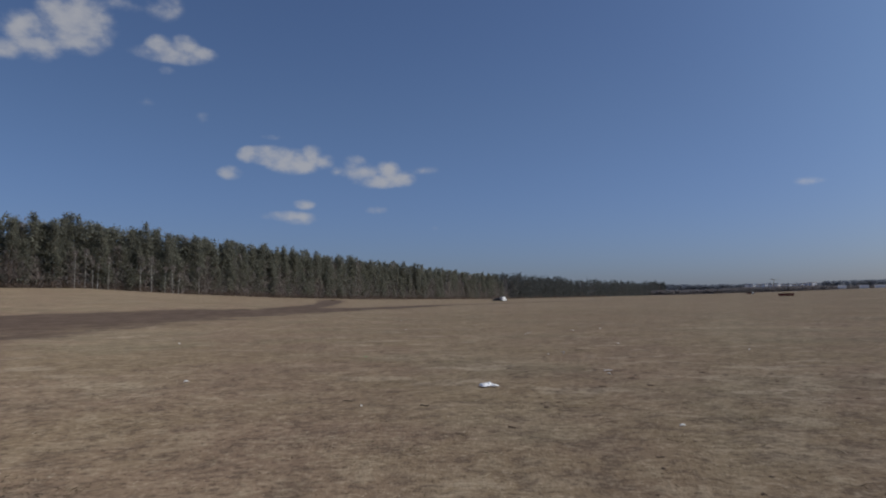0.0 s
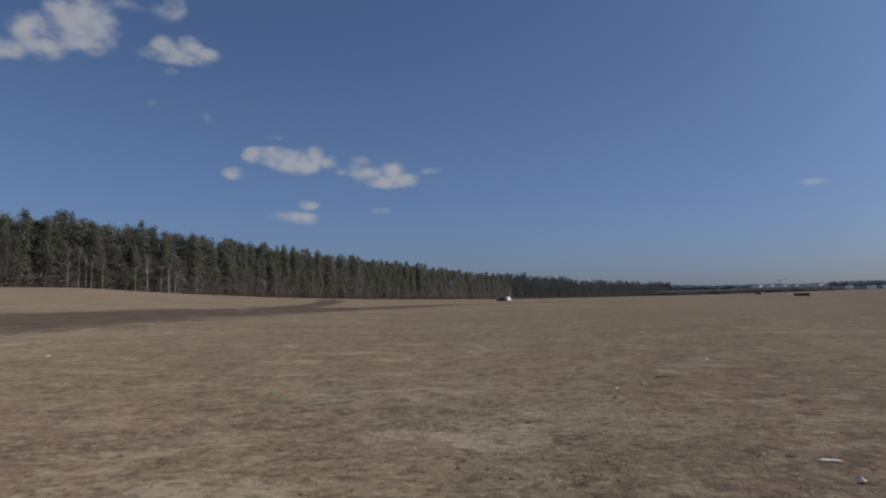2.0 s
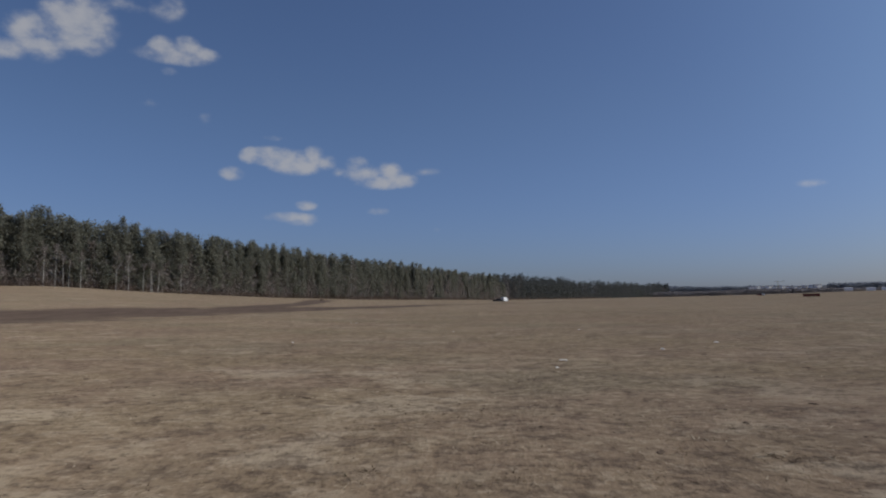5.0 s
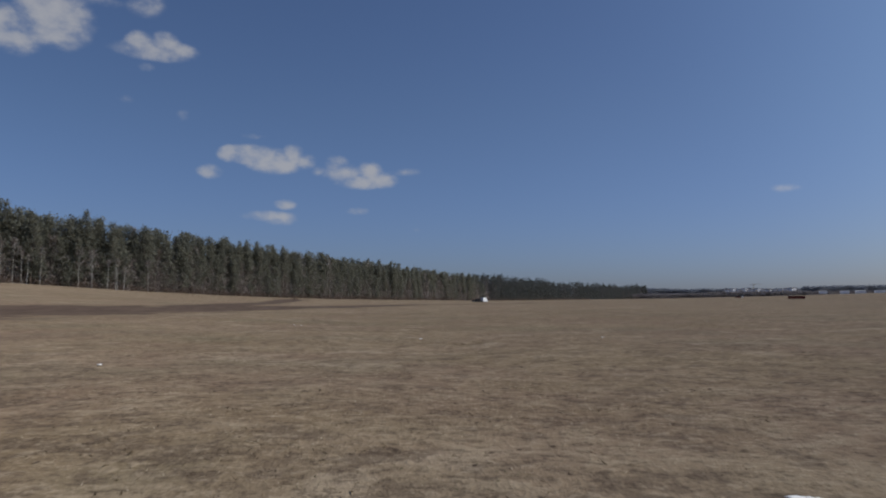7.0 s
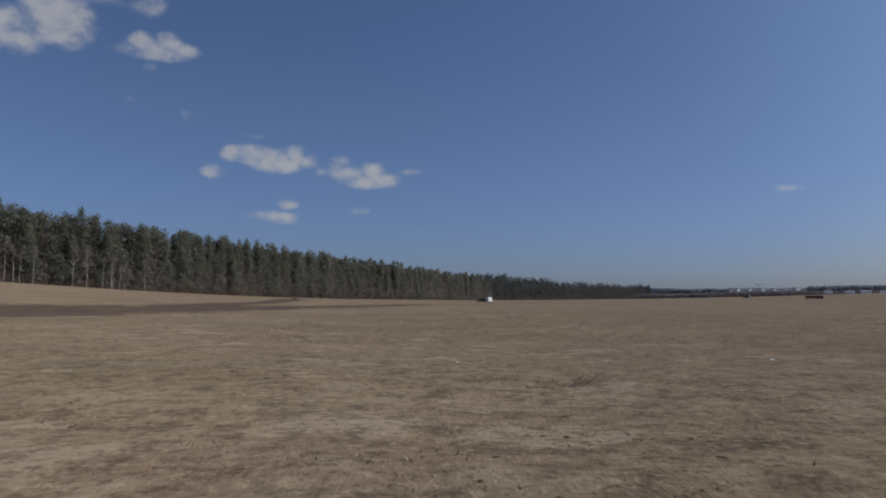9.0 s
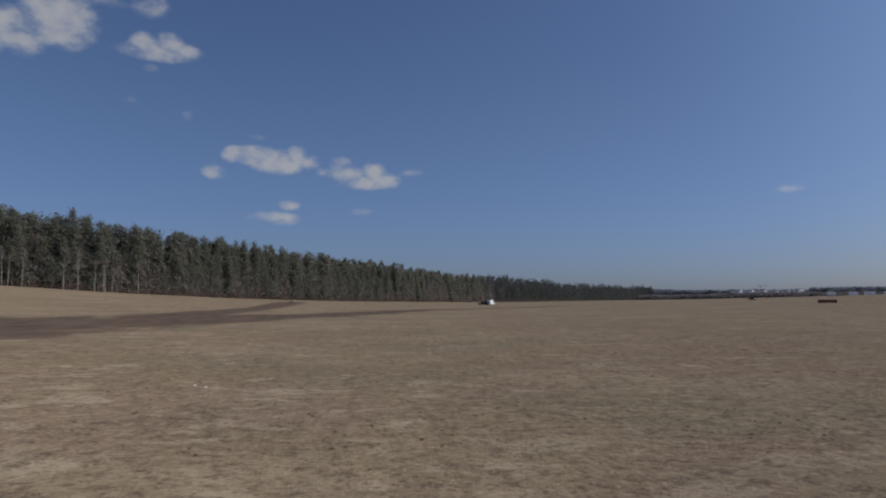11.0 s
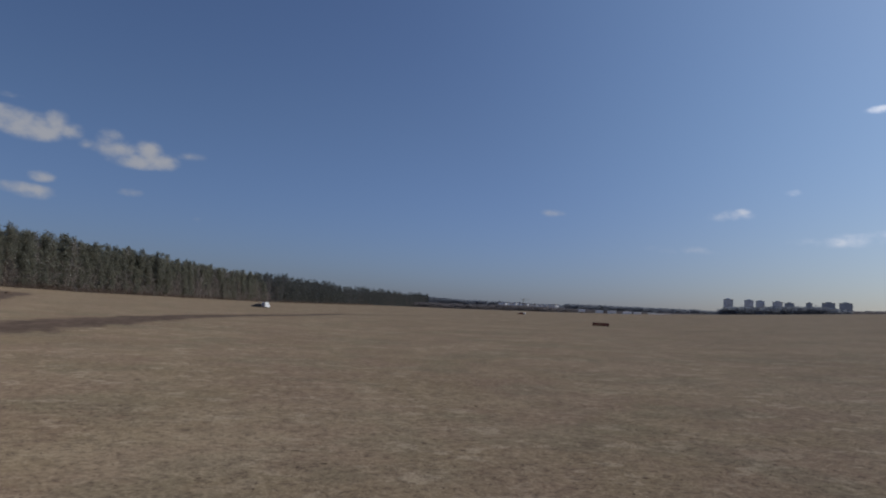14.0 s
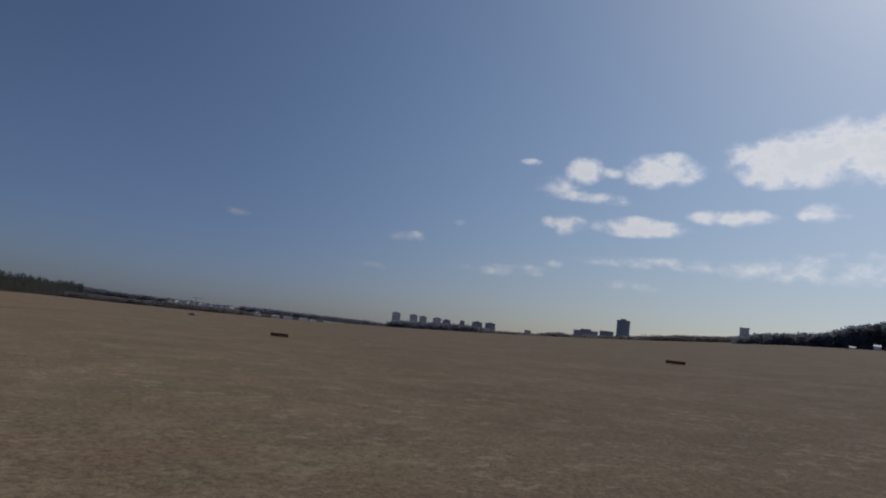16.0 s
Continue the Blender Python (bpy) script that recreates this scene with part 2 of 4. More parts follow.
def blade_look(n, place):
    """Straw in tangles: pale where it is matted, brown between, a little varied blade by blade."""
    tangle = n.noise(place, 9.0, 4.0, 0.65)
    clump = n.noise(place, 1.5, 4.0, 0.6)
    wide = n.noise(place, 0.35, 4.0, 0.6)
    one = n.add("ShaderNodeNewGeometry").outputs["Random Per Island"]
    f = n.math("ADD", n.math("MULTIPLY_ADD", tangle, 3.0, -1.30), n.math("MULTIPLY_ADD", one, 0.8, -0.4))
    f = n.math("ADD", f, n.math("MULTIPLY_ADD", clump, 1.4, -0.6))
    f = n.math("ADD", f, n.math("MULTIPLY_ADD", wide, 0.6, -0.3))
    tone = n.mix(n.ramp(f, -0.1, 0.95), (0.068, 0.049, 0.033), (0.310, 0.245, 0.162))
    tone = n.mix(n.math("MULTIPLY", n.ramp(n.noise(place, 1.1, 4.0), 0.54, 0.66), 0.45), tone, (0.116, 0.122, 0.064))
    upward = n.add("ShaderNodeCombineXYZ")
    upward.inputs[2].default_value = 1.0
    return n.mix(n.ramp(one, 0.87, 0.88), tone, (0.430, 0.362, 0.262)), upward.outputs[0]


BLADE = material("dry_grass", blade_look, 0.9, specular=0.0, matt=0.45, leaf=0.35)
# Paler than real needles: the haze before the wood is put into the colour.
NEEDLE = material("hazed_pine_needles", random_tint((0.150, 0.158, 0.124), (0.232, 0.226, 0.180), True), 0.8, specular=0.1, leaf=0.5)
NEEDLE_FAR = material("far_needles", random_tint((0.080, 0.086, 0.082), (0.116, 0.120, 0.112), True), 0.85, specular=0.1, leaf=0.45)
BARK_PINE = material("pine_bark", plain((0.120, 0.098, 0.082), (0.180, 0.138, 0.110), 0.35, 0.02), 0.95)
BARK_BIRCH = material("birch_bark", plain((0.60, 0.58, 0.54), (0.34, 0.32, 0.29), 1.1, 0.0), 0.8)
# Twig tones are lifted too, to include that veil of haze.
TWIG = material("bare_twigs", random_tint((0.225, 0.192, 0.176), (0.345, 0.300, 0.276), True), 0.9, specular=0.1, leaf=0.4)
SCRUB = material("scrub", random_tint((0.125, 0.096, 0.080), (0.205, 0.158, 0.132), True), 0.9, specular=0.1, leaf=0.4)
PLASTIC = material("white_plastic", plain((0.80, 0.80, 0.80), (0.70, 0.70, 0.72), 6.0), 0.45, specular=0.5)
GREEN = material("green_plastic", plain((0.05, 0.22, 0.08), (0.08, 0.28, 0.10), 9.0), 0.5)
FILM = material("pale_film", plain((0.30, 0.34, 0.38), (0.24, 0.27, 0.31), 30.0), 0.4, specular=0.5)
PAPER = material("white_paper", plain((0.82, 0.82, 0.80), (0.72, 0.71, 0.68), 9.0), 0.8)
RUST = material("rusty_red_paint", plain((0.210, 0.046, 0.034), (0.105, 0.036, 0.028), 0.9, 0.004), 0.75)
RUST_DARK = material("dark_rusty_steel", plain((0.045, 0.028, 0.022), (0.03, 0.022, 0.02), 1.3, 0.003), 0.8)
WHITE_PAINT = material("white_car_paint", plain((0.82, 0.82, 0.82), (0.78, 0.78, 0.79), 0.8), 0.25, specular=0.6)
BLACK_PAINT = material("black_car_paint", plain((0.018, 0.019, 0.022), (0.03, 0.03, 0.033), 0.8), 0.3, specular=0.6)
GLASS_DARK = material("car_glass", plain((0.012, 0.014, 0.016), (0.02, 0.022, 0.024), 1.0), 0.08, specular=0.8)
RUBBER = material("tyre_rubber", plain((0.02, 0.02, 0.02), (0.035, 0.035, 0.035), 6.0), 0.9)
ALLOY = material("wheel_alloy", plain((0.45, 0.45, 0.46), (0.35, 0.35, 0.36), 6.0), 0.35, 0.9)
LAMP_RED = material("tail_lamp_plastic", plain((0.35, 0.02, 0.02), (0.28, 0.015, 0.015), 8.0), 0.25)
LAMP_CLEAR = material("head_lamp_plastic", plain((0.7, 0.7, 0.72), (0.6, 0.6, 0.62), 8.0), 0.15)
# The next two concretes carry the town's distance haze as pale, bluish colour.
CONCRETE_HAZED = material("hazed_panel_concrete", plain((0.76, 0.79, 0.84), (0.68, 0.71, 0.76), 0.05, fine=0.6), 0.9)
CONCRETE_DARK_HAZED = material("hazed_grey_panel", plain((0.44, 0.48, 0.54), (0.37, 0.405, 0.46), 0.05, fine=0.6), 0.9)
CONCRETE_WHITE = material("white_panel", plain((0.80, 0.82, 0.85), (0.70, 0.72, 0.76), 0.06, fine=0.7), 0.9)
PANE = material("window_pane", plain((0.05, 0.06, 0.08), (0.09, 0.10, 0.13), 0.2), 0.2, specular=0.7)
ROOF_WHITE = material("pale_metal_roof", plain((0.70, 0.72, 0.75), (0.58, 0.60, 0.63), 0.1), 0.5)
ROOF_GREY = material("grey_roof", plain((0.18, 0.18, 0.19), (0.24, 0.24, 0.25), 0.2), 0.8)
CLOD = material("soil_clods", plain((0.078, 0.057, 0.042), (0.128, 0.094, 0.068), 6.0), 0.95, specular=0.05)
BARK_TWIG = material("dead_twig", plain((0.035, 0.026, 0.020), (0.06, 0.045, 0.034), 20.0), 0.9)
STEEL_YELLOW = material("crane_paint", plain((0.42, 0.33, 0.16), (0.34, 0.28, 0.16), 0.4), 0.6)


# ---- building helpers ----
def mesh(name, verts, faces, mat, smooth=False):
    """A mesh from arrays: verts n x 3, faces m x 3 or m x 4 (or a list of lists)."""
    me = bpy.data.meshes.new(name)
    me.from_pydata([tuple(v) for v in verts] if not isinstance(verts, np.ndarray) else verts.tolist(), [],
                   faces.tolist() if isinstance(faces, np.ndarray) else faces)
    me.materials.append(mat)
    if smooth:
        me.polygons.foreach_set("use_smooth", [True] * len(me.polygons))
    me.update()
    return me


def part(name, data, mat, parent, label=""):
    """A bmesh or a mesh as ONE object under a thing or a part."""
    if isinstance(data, bmesh.types.BMesh):
        me = bpy.data.meshes.new(name)
        data.to_mesh(me)
        data.free()
        me.materials.append(mat)
        data = me
    ob = new(name, data)
    if parent is not None:
        ob.parent = parent
    return tagged(ob, label)


def thing(name, label, category, group="", kind="", at=None):
    ob = new(name)
    ob.empty_display_size = 0.3
    if at is not None:
        ob.matrix_basis = at
    return tagged(ob, label, category, group, kind)


def box(bm, x0, x1, y0, y1, z0, z1, bevel=0.0):
    made = bmesh.ops.create_cube(bm, size=1.0, matrix=Matrix.Translation(((x0 + x1) / 2, (y0 + y1) / 2, (z0 + z1) / 2))
                                 @ Matrix.Diagonal((x1 - x0, y1 - y0, z1 - z0, 1)))
    if bevel:
        edges = list({e for v in made["verts"] for e in v.link_edges})
        bmesh.ops.bevel(bm, geom=edges, offset=bevel, segments=2, affect="EDGES", profile=0.6)
    return bm


def tube(points, radii, sides=7):
    """Verts and faces of a tapered tube along points."""
    vs, fs = [], []
    for i, (p, r) in enumerate(zip(points, radii)):
        p = Vector(p)
        ahead = Vector(points[min(i + 1, len(points) - 1)]) - Vector(points[max(i - 1, 0)])
        ahead.normalize()
        side = ahead.cross(Vector((0.3, 0.9, 0.1))).normalized()
        up = side.cross(ahead)
        for k in range(sides):
            a = 2 * math.pi * k / sides
            vs.append(p + side * (r * math.cos(a)) + up * (r * math.sin(a)))
    for i in range(len(points) - 1):
        for k in range(sides):
            k2 = (k + 1) % sides
            fs.append([i * sides + k, i * sides + k2, (i + 1) * sides + k2, (i + 1) * sides + k])
    return vs, fs


def join(pieces):
    vs, fs = [], []
    for v, f in pieces:
        o = len(vs)
        vs += list(v)
        fs += [[i + o for i in q] for q in f]
    return vs, fs


# ---- the ground ----
SLOPE_AZ = [-180, -120, -60, -33, -22, -15.5, -8, 5, 13, 20, 28, 35, 41, 52, 62, 72, 82, 120, 180]
SLOPE = [.030, .040, .045, .042, .0265, .019, .0135, .0088, .0088, .0100, .0126, .0158, .0208, .0310, .0430, .0570, .064, .050, .030]
HUB = (3.0, 40.0)


LATTICE = np.random.default_rng(2).random((256, 256))


def lumps(x, y, size):
    """Smooth value noise, 0 to 1, with knots every size metres."""
    u, v = x / size, y / size
    i, j = np.floor(u).astype(int), np.floor(v).astype(int)
    f, g = u - i, v - j
    f, g = f * f * (3 - 2 * f), g * g * (3 - 2 * g)
    a, b = LATTICE[i % 256, j % 256], LATTICE[(i + 1) % 256, j % 256]
    c, d = LATTICE[i % 256, (j + 1) % 256], LATTICE[(i + 1) % 256, (j + 1) % 256]
    return (a + (b - a) * f) * (1 - g) + (c + (d - c) * f) * g


def ground_z(x, y):
    """The field: nearly level where the camera goes, rising gently to a rim all round."""
    x, y = np.asarray(x, float), np.asarray(y, float)
    dx, dy = x - HUB[0], y - HUB[1]
    r = np.hypot(dx, dy)
    s = np.interp(np.degrees(np.arctan2(dx, dy)), SLOPE_AZ, SLOPE)
    q = np.minimum(r, 1500) - 50
    near = np.clip(2 - r / 70, 0, 1)
    return (s * (np.sqrt(q * q + 400) + q) / 2 + .08 * np.sin(x * .11 + 1) * np.sin(y * .083)
            + near * (.05 * (lumps(x, y, 1.9) - .5) + .03 * (lumps(x + 31, y, .8) - .5) + .022 * (lumps(x + 77, y, .36) - .5)))


# the dirt track: x, y, half width along each arm
ARMS = [
    [(-47, -40, 23), (-42, 0, 22), (-37, 40, 18.5), (-34, 70, 15.5), (-29, 88, 11.5), (-24, 100, 8.5), (-20, 112, 6.5), (-16, 122, 5)],
    [(-25, 105, 5), (-25.5, 130, 3.2), (-28, 155, 3.0), (-33, 200, 3.5), (-40, 240, 4.5), (-47, 290, 5.0)],
    [(-19, 108, 5.5), (-13, 125, 4.5), (-7, 150, 4.5), (1, 178, 4), (10, 205, 3.5), (28, 240, 3), (52, 288, 2.5), (96, 330, 1.8), (150, 365, 1.0)],
    [(-43, 268, 2.2), (-80, 255, 1.6), (-118, 240, 1.4)]]


def track_mask(x, y):
    """1 on the middle of the track, 0.5 at its edge, 0 well outside."""
    best = np.zeros_like(x)
    for arm in ARMS:
        for (ax, ay, aw), (bx, by, bw) in zip(arm[:-1], arm[1:]):
            t = np.clip(((x - ax) * (bx - ax) + (y - ay) * (by - ay)) / ((bx - ax) ** 2 + (by - ay) ** 2), 0, 1)
            d = np.hypot(x - ax - t * (bx - ax), y - ay - t * (by - ay))
            best = np.maximum(best, 1 - 0.5 * d / (aw + t * (bw - aw)))
    return np.clip(best, 0, 1)


def ground_sheet():
    turns = 540
    rings = np.concatenate([[0.4], np.arange(1, 48, 0.25), np.arange(48, 60, 0.6), np.geomspace(60, 340, 120), np.geomspace(350, 4800, 60)])
    a = np.linspace(0, 2 * np.pi, turns, endpoint=False)
    R, A = np.meshgrid(rings, a, indexing="ij")
    X, Y = HUB[0] + R * np.sin(A), HUB[1] + R * np.cos(A)
    Z = ground_z(X, Y)
    X, Y, Z = (np.append(g.ravel(), c) for g, c in ((X, HUB[0]), (Y, HUB[1]), (Z, float(ground_z(*HUB)))))
    n = len(rings)
    i = np.arange((n - 1) * turns)
    row, col = i // turns, i % turns
    nxt = (col + 1) % turns
    quads = np.stack([row * turns + col, row * turns + nxt, (row + 1) * turns + nxt, (row + 1) * turns + col], 1)[:, ::-1]
    verts = np.stack([X, Y, Z], 1)
    mask = track_mask(X, Y)
    inside = mask[quads].mean(1) > 0.5
    fan = [[n * turns, (k + 1) % turns, k][::-1] for k in range(turns)]
    for name, label, pick, extra in (("ground", "dry brown early-spring grass field with straw patches", ~inside, fan),
                                     ("dirt_track", "bare dark soil of a worn dirt track across the field", inside, [])):
        q = quads[pick]
        faces = q.tolist() + extra
        used = np.unique(np.concatenate([q.ravel(), np.array(extra, int).ravel()]))
        back = np.zeros(len(verts), int)
        back[used] = np.arange(len(used))
        me = mesh(name, verts[used], [[int(back[k]) for k in f] for f in faces], GROUND, True)
        me.attributes.new("dirt", "FLOAT", "POINT").data.foreach_set("value", mask[used].astype(np.float32))
        tagged(new(name, me), label, "ground" if name == "ground" else "dirt track", kind="structure")


ground_sheet()


def at(x, y, rz=0.0, sink=0.0):
    return pose(x, y, float(ground_z(x, y)) - sink, 0, 0, rz)


# ---- trees ----
def tufts(rng, centres, per, size, flat=0.6, slim=0.42, spread=0.55):
    """Small leaf triangles, a few round each centre."""
    c = np.repeat(np.asarray(centres, float), per, 0)
    n = len(c)
    c = c + rng.normal(0, 1, (n, 3)) * np.array([size, size, size * flat]) * spread
    a = rng.normal(0, 1, (n, 3))
    a[:, 2] = a[:, 2] * 0.7 + 0.25
    a /= np.linalg.norm(a, axis=1)[:, None]
    b = np.cross(a, rng.normal(0, 1, (n, 3)))
    b /= np.linalg.norm(b, axis=1)[:, None]
    s = size * rng.uniform(0.45, 1.1, (n, 1))
    v = np.stack([c - b * s * slim, c + b * s * slim, c + a * s], 1).reshape(-1, 3)
    return v, np.arange(n * 3).reshape(-1, 3)


def pine_meshes(seed, high, wide, low):
    """Trunk with limbs, and a crown of needle tufts from low (share of the height) to the tip."""
    rng = np.random.default_rng(seed)
    lean = rng.normal(0, 0.25, 2)
    trunk_pts = [(lean[0] * u * u, lean[1] * u * u, high * u) for u in (0, .04, .25, .5, .75, .97)]
    pieces = [tube(trunk_pts, [0.30, 0.24, 0.20, 0.15, 0.09, 0.02], 6)]
    centres = []
    z = high * low
    while z < high * 0.97:
        u = max(0.0, (z / high - low) / (1 - low))
        reach = 1.18 * wide * min(1.0, 0.5 + 2.2 * u) * (1 - u) ** 0.66 + 0.10
        for _ in range(int(rng.integers(3, 6))):
            if rng.random() < 0.12:
                continue
            a, r = rng.uniform(0, 6.283), reach * rng.uniform(0.5, 1.15)
            rise = r * rng.uniform(0.0, 0.45)
            tip = (math.cos(a) * r, math.sin(a) * r, z + rise)
            pieces.append(tube([(0, 0, z), tip], [0.045, 0.012], 3))
            for f in (0.4, 0.7, 0.95) if r > 1.0 else (0.6, 1.0):
                centres.append((tip[0] * f, tip[1] * f, z + rise * f + rng.normal(0, 0.2)))
        z += max(0.5, high * rng.uniform(0.020, 0.037))
    centres += [(lean[0], lean[1], high * u) for u in (0.95, 0.965, 0.98, 0.99)]
    for _ in range(7):
        h = high * rng.uniform(low * 0.45, low)
        a, r = rng.uniform(0, 6.283), rng.uniform(0.5, 1.6)
        pieces.append(tube([(0, 0, h), (math.cos(a) * r, math.sin(a) * r, h + rng.uniform(-.3, .3))], [0.04, 0.01], 3))
    v, f = join(pieces)
    cv, cf = tufts(rng, centres, 8, 0.54, 0.8, 0.52, 1.1)
    return mesh("trunk", v, f, BARK_PINE, True), mesh("crown", cv, cf, NEEDLE)


def bare_meshes(seed, high, wide, bark, low=0.3, stout=1.0, limbs=34):
    """A leafless tree: forked trunk, limbs and a haze of twigs."""
    rng = np.random.default_rng(seed)
    bend = rng.normal(0, 0.5, 2)
    line = [(bend[0] * u * u, bend[1] * u * u, high * u) for u in (0, .05, .3, .55, .8, 1)]
    pieces = [tube(line, [stout * r for r in (0.17, 0.14, 0.12, 0.09, 0.05, 0.012)], 6)]
    twig_v, twig_f = [], []
    for _ in range(limbs):
        u = rng.uniform(low, 0.96)
        a = rng.uniform(0, 6.283)
        r = wide * (1.1 - u) * rng.uniform(0.5, 1.2) + 0.4
        base = Vector((bend[0] * u * u, bend[1] * u * u, high * u))
        tip = base + Vector((math.cos(a) * r, math.sin(a) * r, r * rng.uniform(0.7, 1.6)))
        pieces.append(tube([base, base.lerp(tip, .5) + Vector((0, 0, .1 * r)), tip], [0.05, 0.03, 0.008], 3))
        for _ in range(24):
            s = base.lerp(tip, rng.uniform(0.25, 1.0))
            d = Vector(rng.normal(0, 1, 3)) * 0.5 + Vector((math.cos(a) * .5, math.sin(a) * .5, 0.6))
            e = s + d * rng.uniform(0.6, 1.4)
            w = Vector(rng.normal(0, 1, 3)).normalized() * 0.035
            k = len(twig_v)
            twig_v += [s - w, s + w, e]
            twig_f.append([k, k + 1, k + 2])
    v, f = join(pieces)
    return mesh("trunk", v, f, bark, True), mesh("crown", twig_v, twig_f, TWIG)


def tree_from(name, label, meshes, m, group):
    t = thing(name, label, "tree", group, at=m)
    part("trunk", meshes[0], None, t)
    part("crown", meshes[1], None, t)
    return t


PINES = [pine_meshes(11, 25.0, 3.1, 0.34), pine_meshes(12, 25.8, 2.8, 0.46), pine_meshes(13, 24.0, 3.4, 0.26), pine_meshes(14, 26.3, 2.9, 0.40),
         pine_meshes(15, 23.2, 3.2, 0.20), pine_meshes(16, 25.3, 2.6, 0.50), pine_meshes(17, 24.6, 3.3, 0.30), pine_meshes(18, 26.0, 2.5, 0.24)]
YOUNG = [pine_meshes(21, 11.0, 2.6, 0.06), pine_meshes(22, 15.5, 2.9, 0.10), pine_meshes(23, 18.5, 3.0, 0.12)]
BIRCHES = [bare_meshes(31, 17.0, 3.0, BARK_BIRCH, 0.55, 0.68, 26), bare_meshes(32, 19.5, 2.8, BARK_BIRCH, 0.6, 0.68, 26), bare_meshes(33, 14.0, 3.0, BARK_BIRCH, 0.5, 0.68, 26)]
SLIM = [bare_meshes(35, 14.5, 1.4, BARK_BIRCH, 0.75, 0.6, 14), bare_meshes(36, 12.5, 1.3, BARK_BIRCH, 0.7, 0.6, 14)]
GREY = [bare_meshes(37, 23.0, 4.6, BARK_BIRCH, 0.4), bare_meshes(38, 21.0, 4.4, BARK_PINE, 0.35), bare_meshes(39, 24.0, 4.2, BARK_BIRCH, 0.45)]
ALDERS = [bare_meshes(41, 13.0, 4.2, BARK_PINE, 0.15), bare_meshes(42, 16.0, 4.0, BARK_PINE, 0.2)]

# the wood's edge, from beside the camera's line to the far tip
EDGE = [(-215, 130), (-186, 175), (-153, 233), (-115, 283), (-88, 340), (-58, 410), (-22, 487), (40, 620), (119, 815), (247, 1115), (509, 1673), (605, 1850)]


def along(poly, s):
    """The point at s metres along poly, and the unit vector to its left."""
    for (ax, ay), (bx, by) in zip(poly[:-1], poly[1:]):
        d = math.hypot(bx - ax, by - ay)
        if s <= d or (bx, by) == poly[-1]:
            t = min(s / d, 1.0)
            return ax + (bx - ax) * t, ay + (by - ay) * t, -(by - ay) / d, (bx - ax) / d
        s -= d


def plant_wood():
    rng = np.random.default_rng(5)
    s, kinds = 48.0, []
    while s < 600:
        step = 2.5 if s < 420 else 3.2
        for row in range(3):
            back = row * 2.6 + rng.uniform(0, 3.6)
            x, y, nx, ny = along(EDGE, s + rng.uniform(-3.5, 3.5))
            x, y = x + nx * back, y + ny * back
            pick = rng.random()
            leafless = float(np.interp(s, [280, 310, 335, 360, 400, 480, 600], [.05, .5, .45, .2, .22, .45, .75]))
            if row == 0:
                kind = "birch" if pick < 0.02 else "alder" if pick < 0.34 else "young" if pick < 0.74 else "pine"
            else:
                kind = "birch" if pick < 0.01 else "alder" if pick < 0.10 else "young" if pick < 0.22 else "pine"
            if kind == "pine" and rng.random() < leafless:
                kind = "grey"
            kinds.append((kind, x, y, float(np.interp(s, [150, 330, 600], [1.06, 1.02, 0.91]))))
        s += step
    for kind, s, back, tall in (("slim", 145, -1.6, 1), ("slim", 149, -1.2, 1.1), ("slim", 151.5, -1.8, 1), ("slim", 153.5, -1.4, .9), ("slim", 157.5, -1.6, 1.1),
                                ("birch", 170.3, -1.8, 1.15), ("birch", 175.3, -1.5, 1.15), ("slim", 181, -1.6, .8), ("slim", 184, -1.6, 1), ("slim", 184.6, -1.7, .9),
                                ("slim", 187.6, -1.6, .7), ("slim", 199, -1.8, .8)):
        x, y, nx, ny = along(EDGE, s)
        kinds.append((kind, x + nx * back, y + ny * back, tall))
    labels = {"pine": "tall dark green Scots pine with a bare lower trunk", "young": "young pine with green boughs low down",
              "birch": "leafless birch with a white trunk", "alder": "leafless brown deciduous tree at the wood's edge",
              "slim": "slender young birch with a pale bare trunk", "grey": "tall leafless grey deciduous tree among the pines"}
    names = {"pine": "pine_tree", "young": "young_pine_tree", "birch": "birch_tree", "alder": "bare_tree", "slim": "young_birch_tree", "grey": "leafless_tree"}
    sets = {"pine": PINES, "young": YOUNG, "birch": BIRCHES, "alder": ALDERS, "slim": SLIM, "grey": GREY}
    first = {}
    for kind, x, y, taper in kinds:
        i = int(rng.integers(len(sets[kind])))
        m = at(x, y, rng.uniform(0, 360), 0.15) @ Matrix.Diagonal((*([rng.uniform(0.9, 1.12)] * 2), rng.uniform(0.86, 1.05) * taper, 1))
        if (kind, i) in first:
            t = copy_thing(first[kind, i], m)
            t.matrix_basis = m
        else:
            first[kind, i] = tree_from(names[kind], labels[kind], sets[kind][i], m, kind + " trees of the wood")


plant_wood()


def wood_stuff(name, label, spots, size, seed, mat, low=0.05, full=1.6, slim=0.42, point=0.6):
    """A far stand of trees as one mesh: narrow crowns of tufts. spots: x, y, base z, height, crown radius."""
    rng = np.random.default_rng(seed)
    vs, fs, o = [], [], 0
    for x, y, z, high, wide in spots:
        n = max(6, int(high * full))
        u = rng.uniform(low, 1.0, n)
        r = wide * (1.04 - u) ** point * np.sqrt(rng.uniform(0, 1, n))
        a = rng.uniform(0, 6.283, n)
        c = np.stack([x + r * np.cos(a), y + r * np.sin(a), z + high * u * 0.97], 1)
        v, f = tufts(rng, c, 3, size, 0.6, slim, 0.8)
        vs.append(v)
        fs.append(f + o)
        o += len(v)
    return tagged(new(name, mesh(name, np.concatenate(vs), np.concatenate(fs), mat)), label, "woods", kind="stuff")


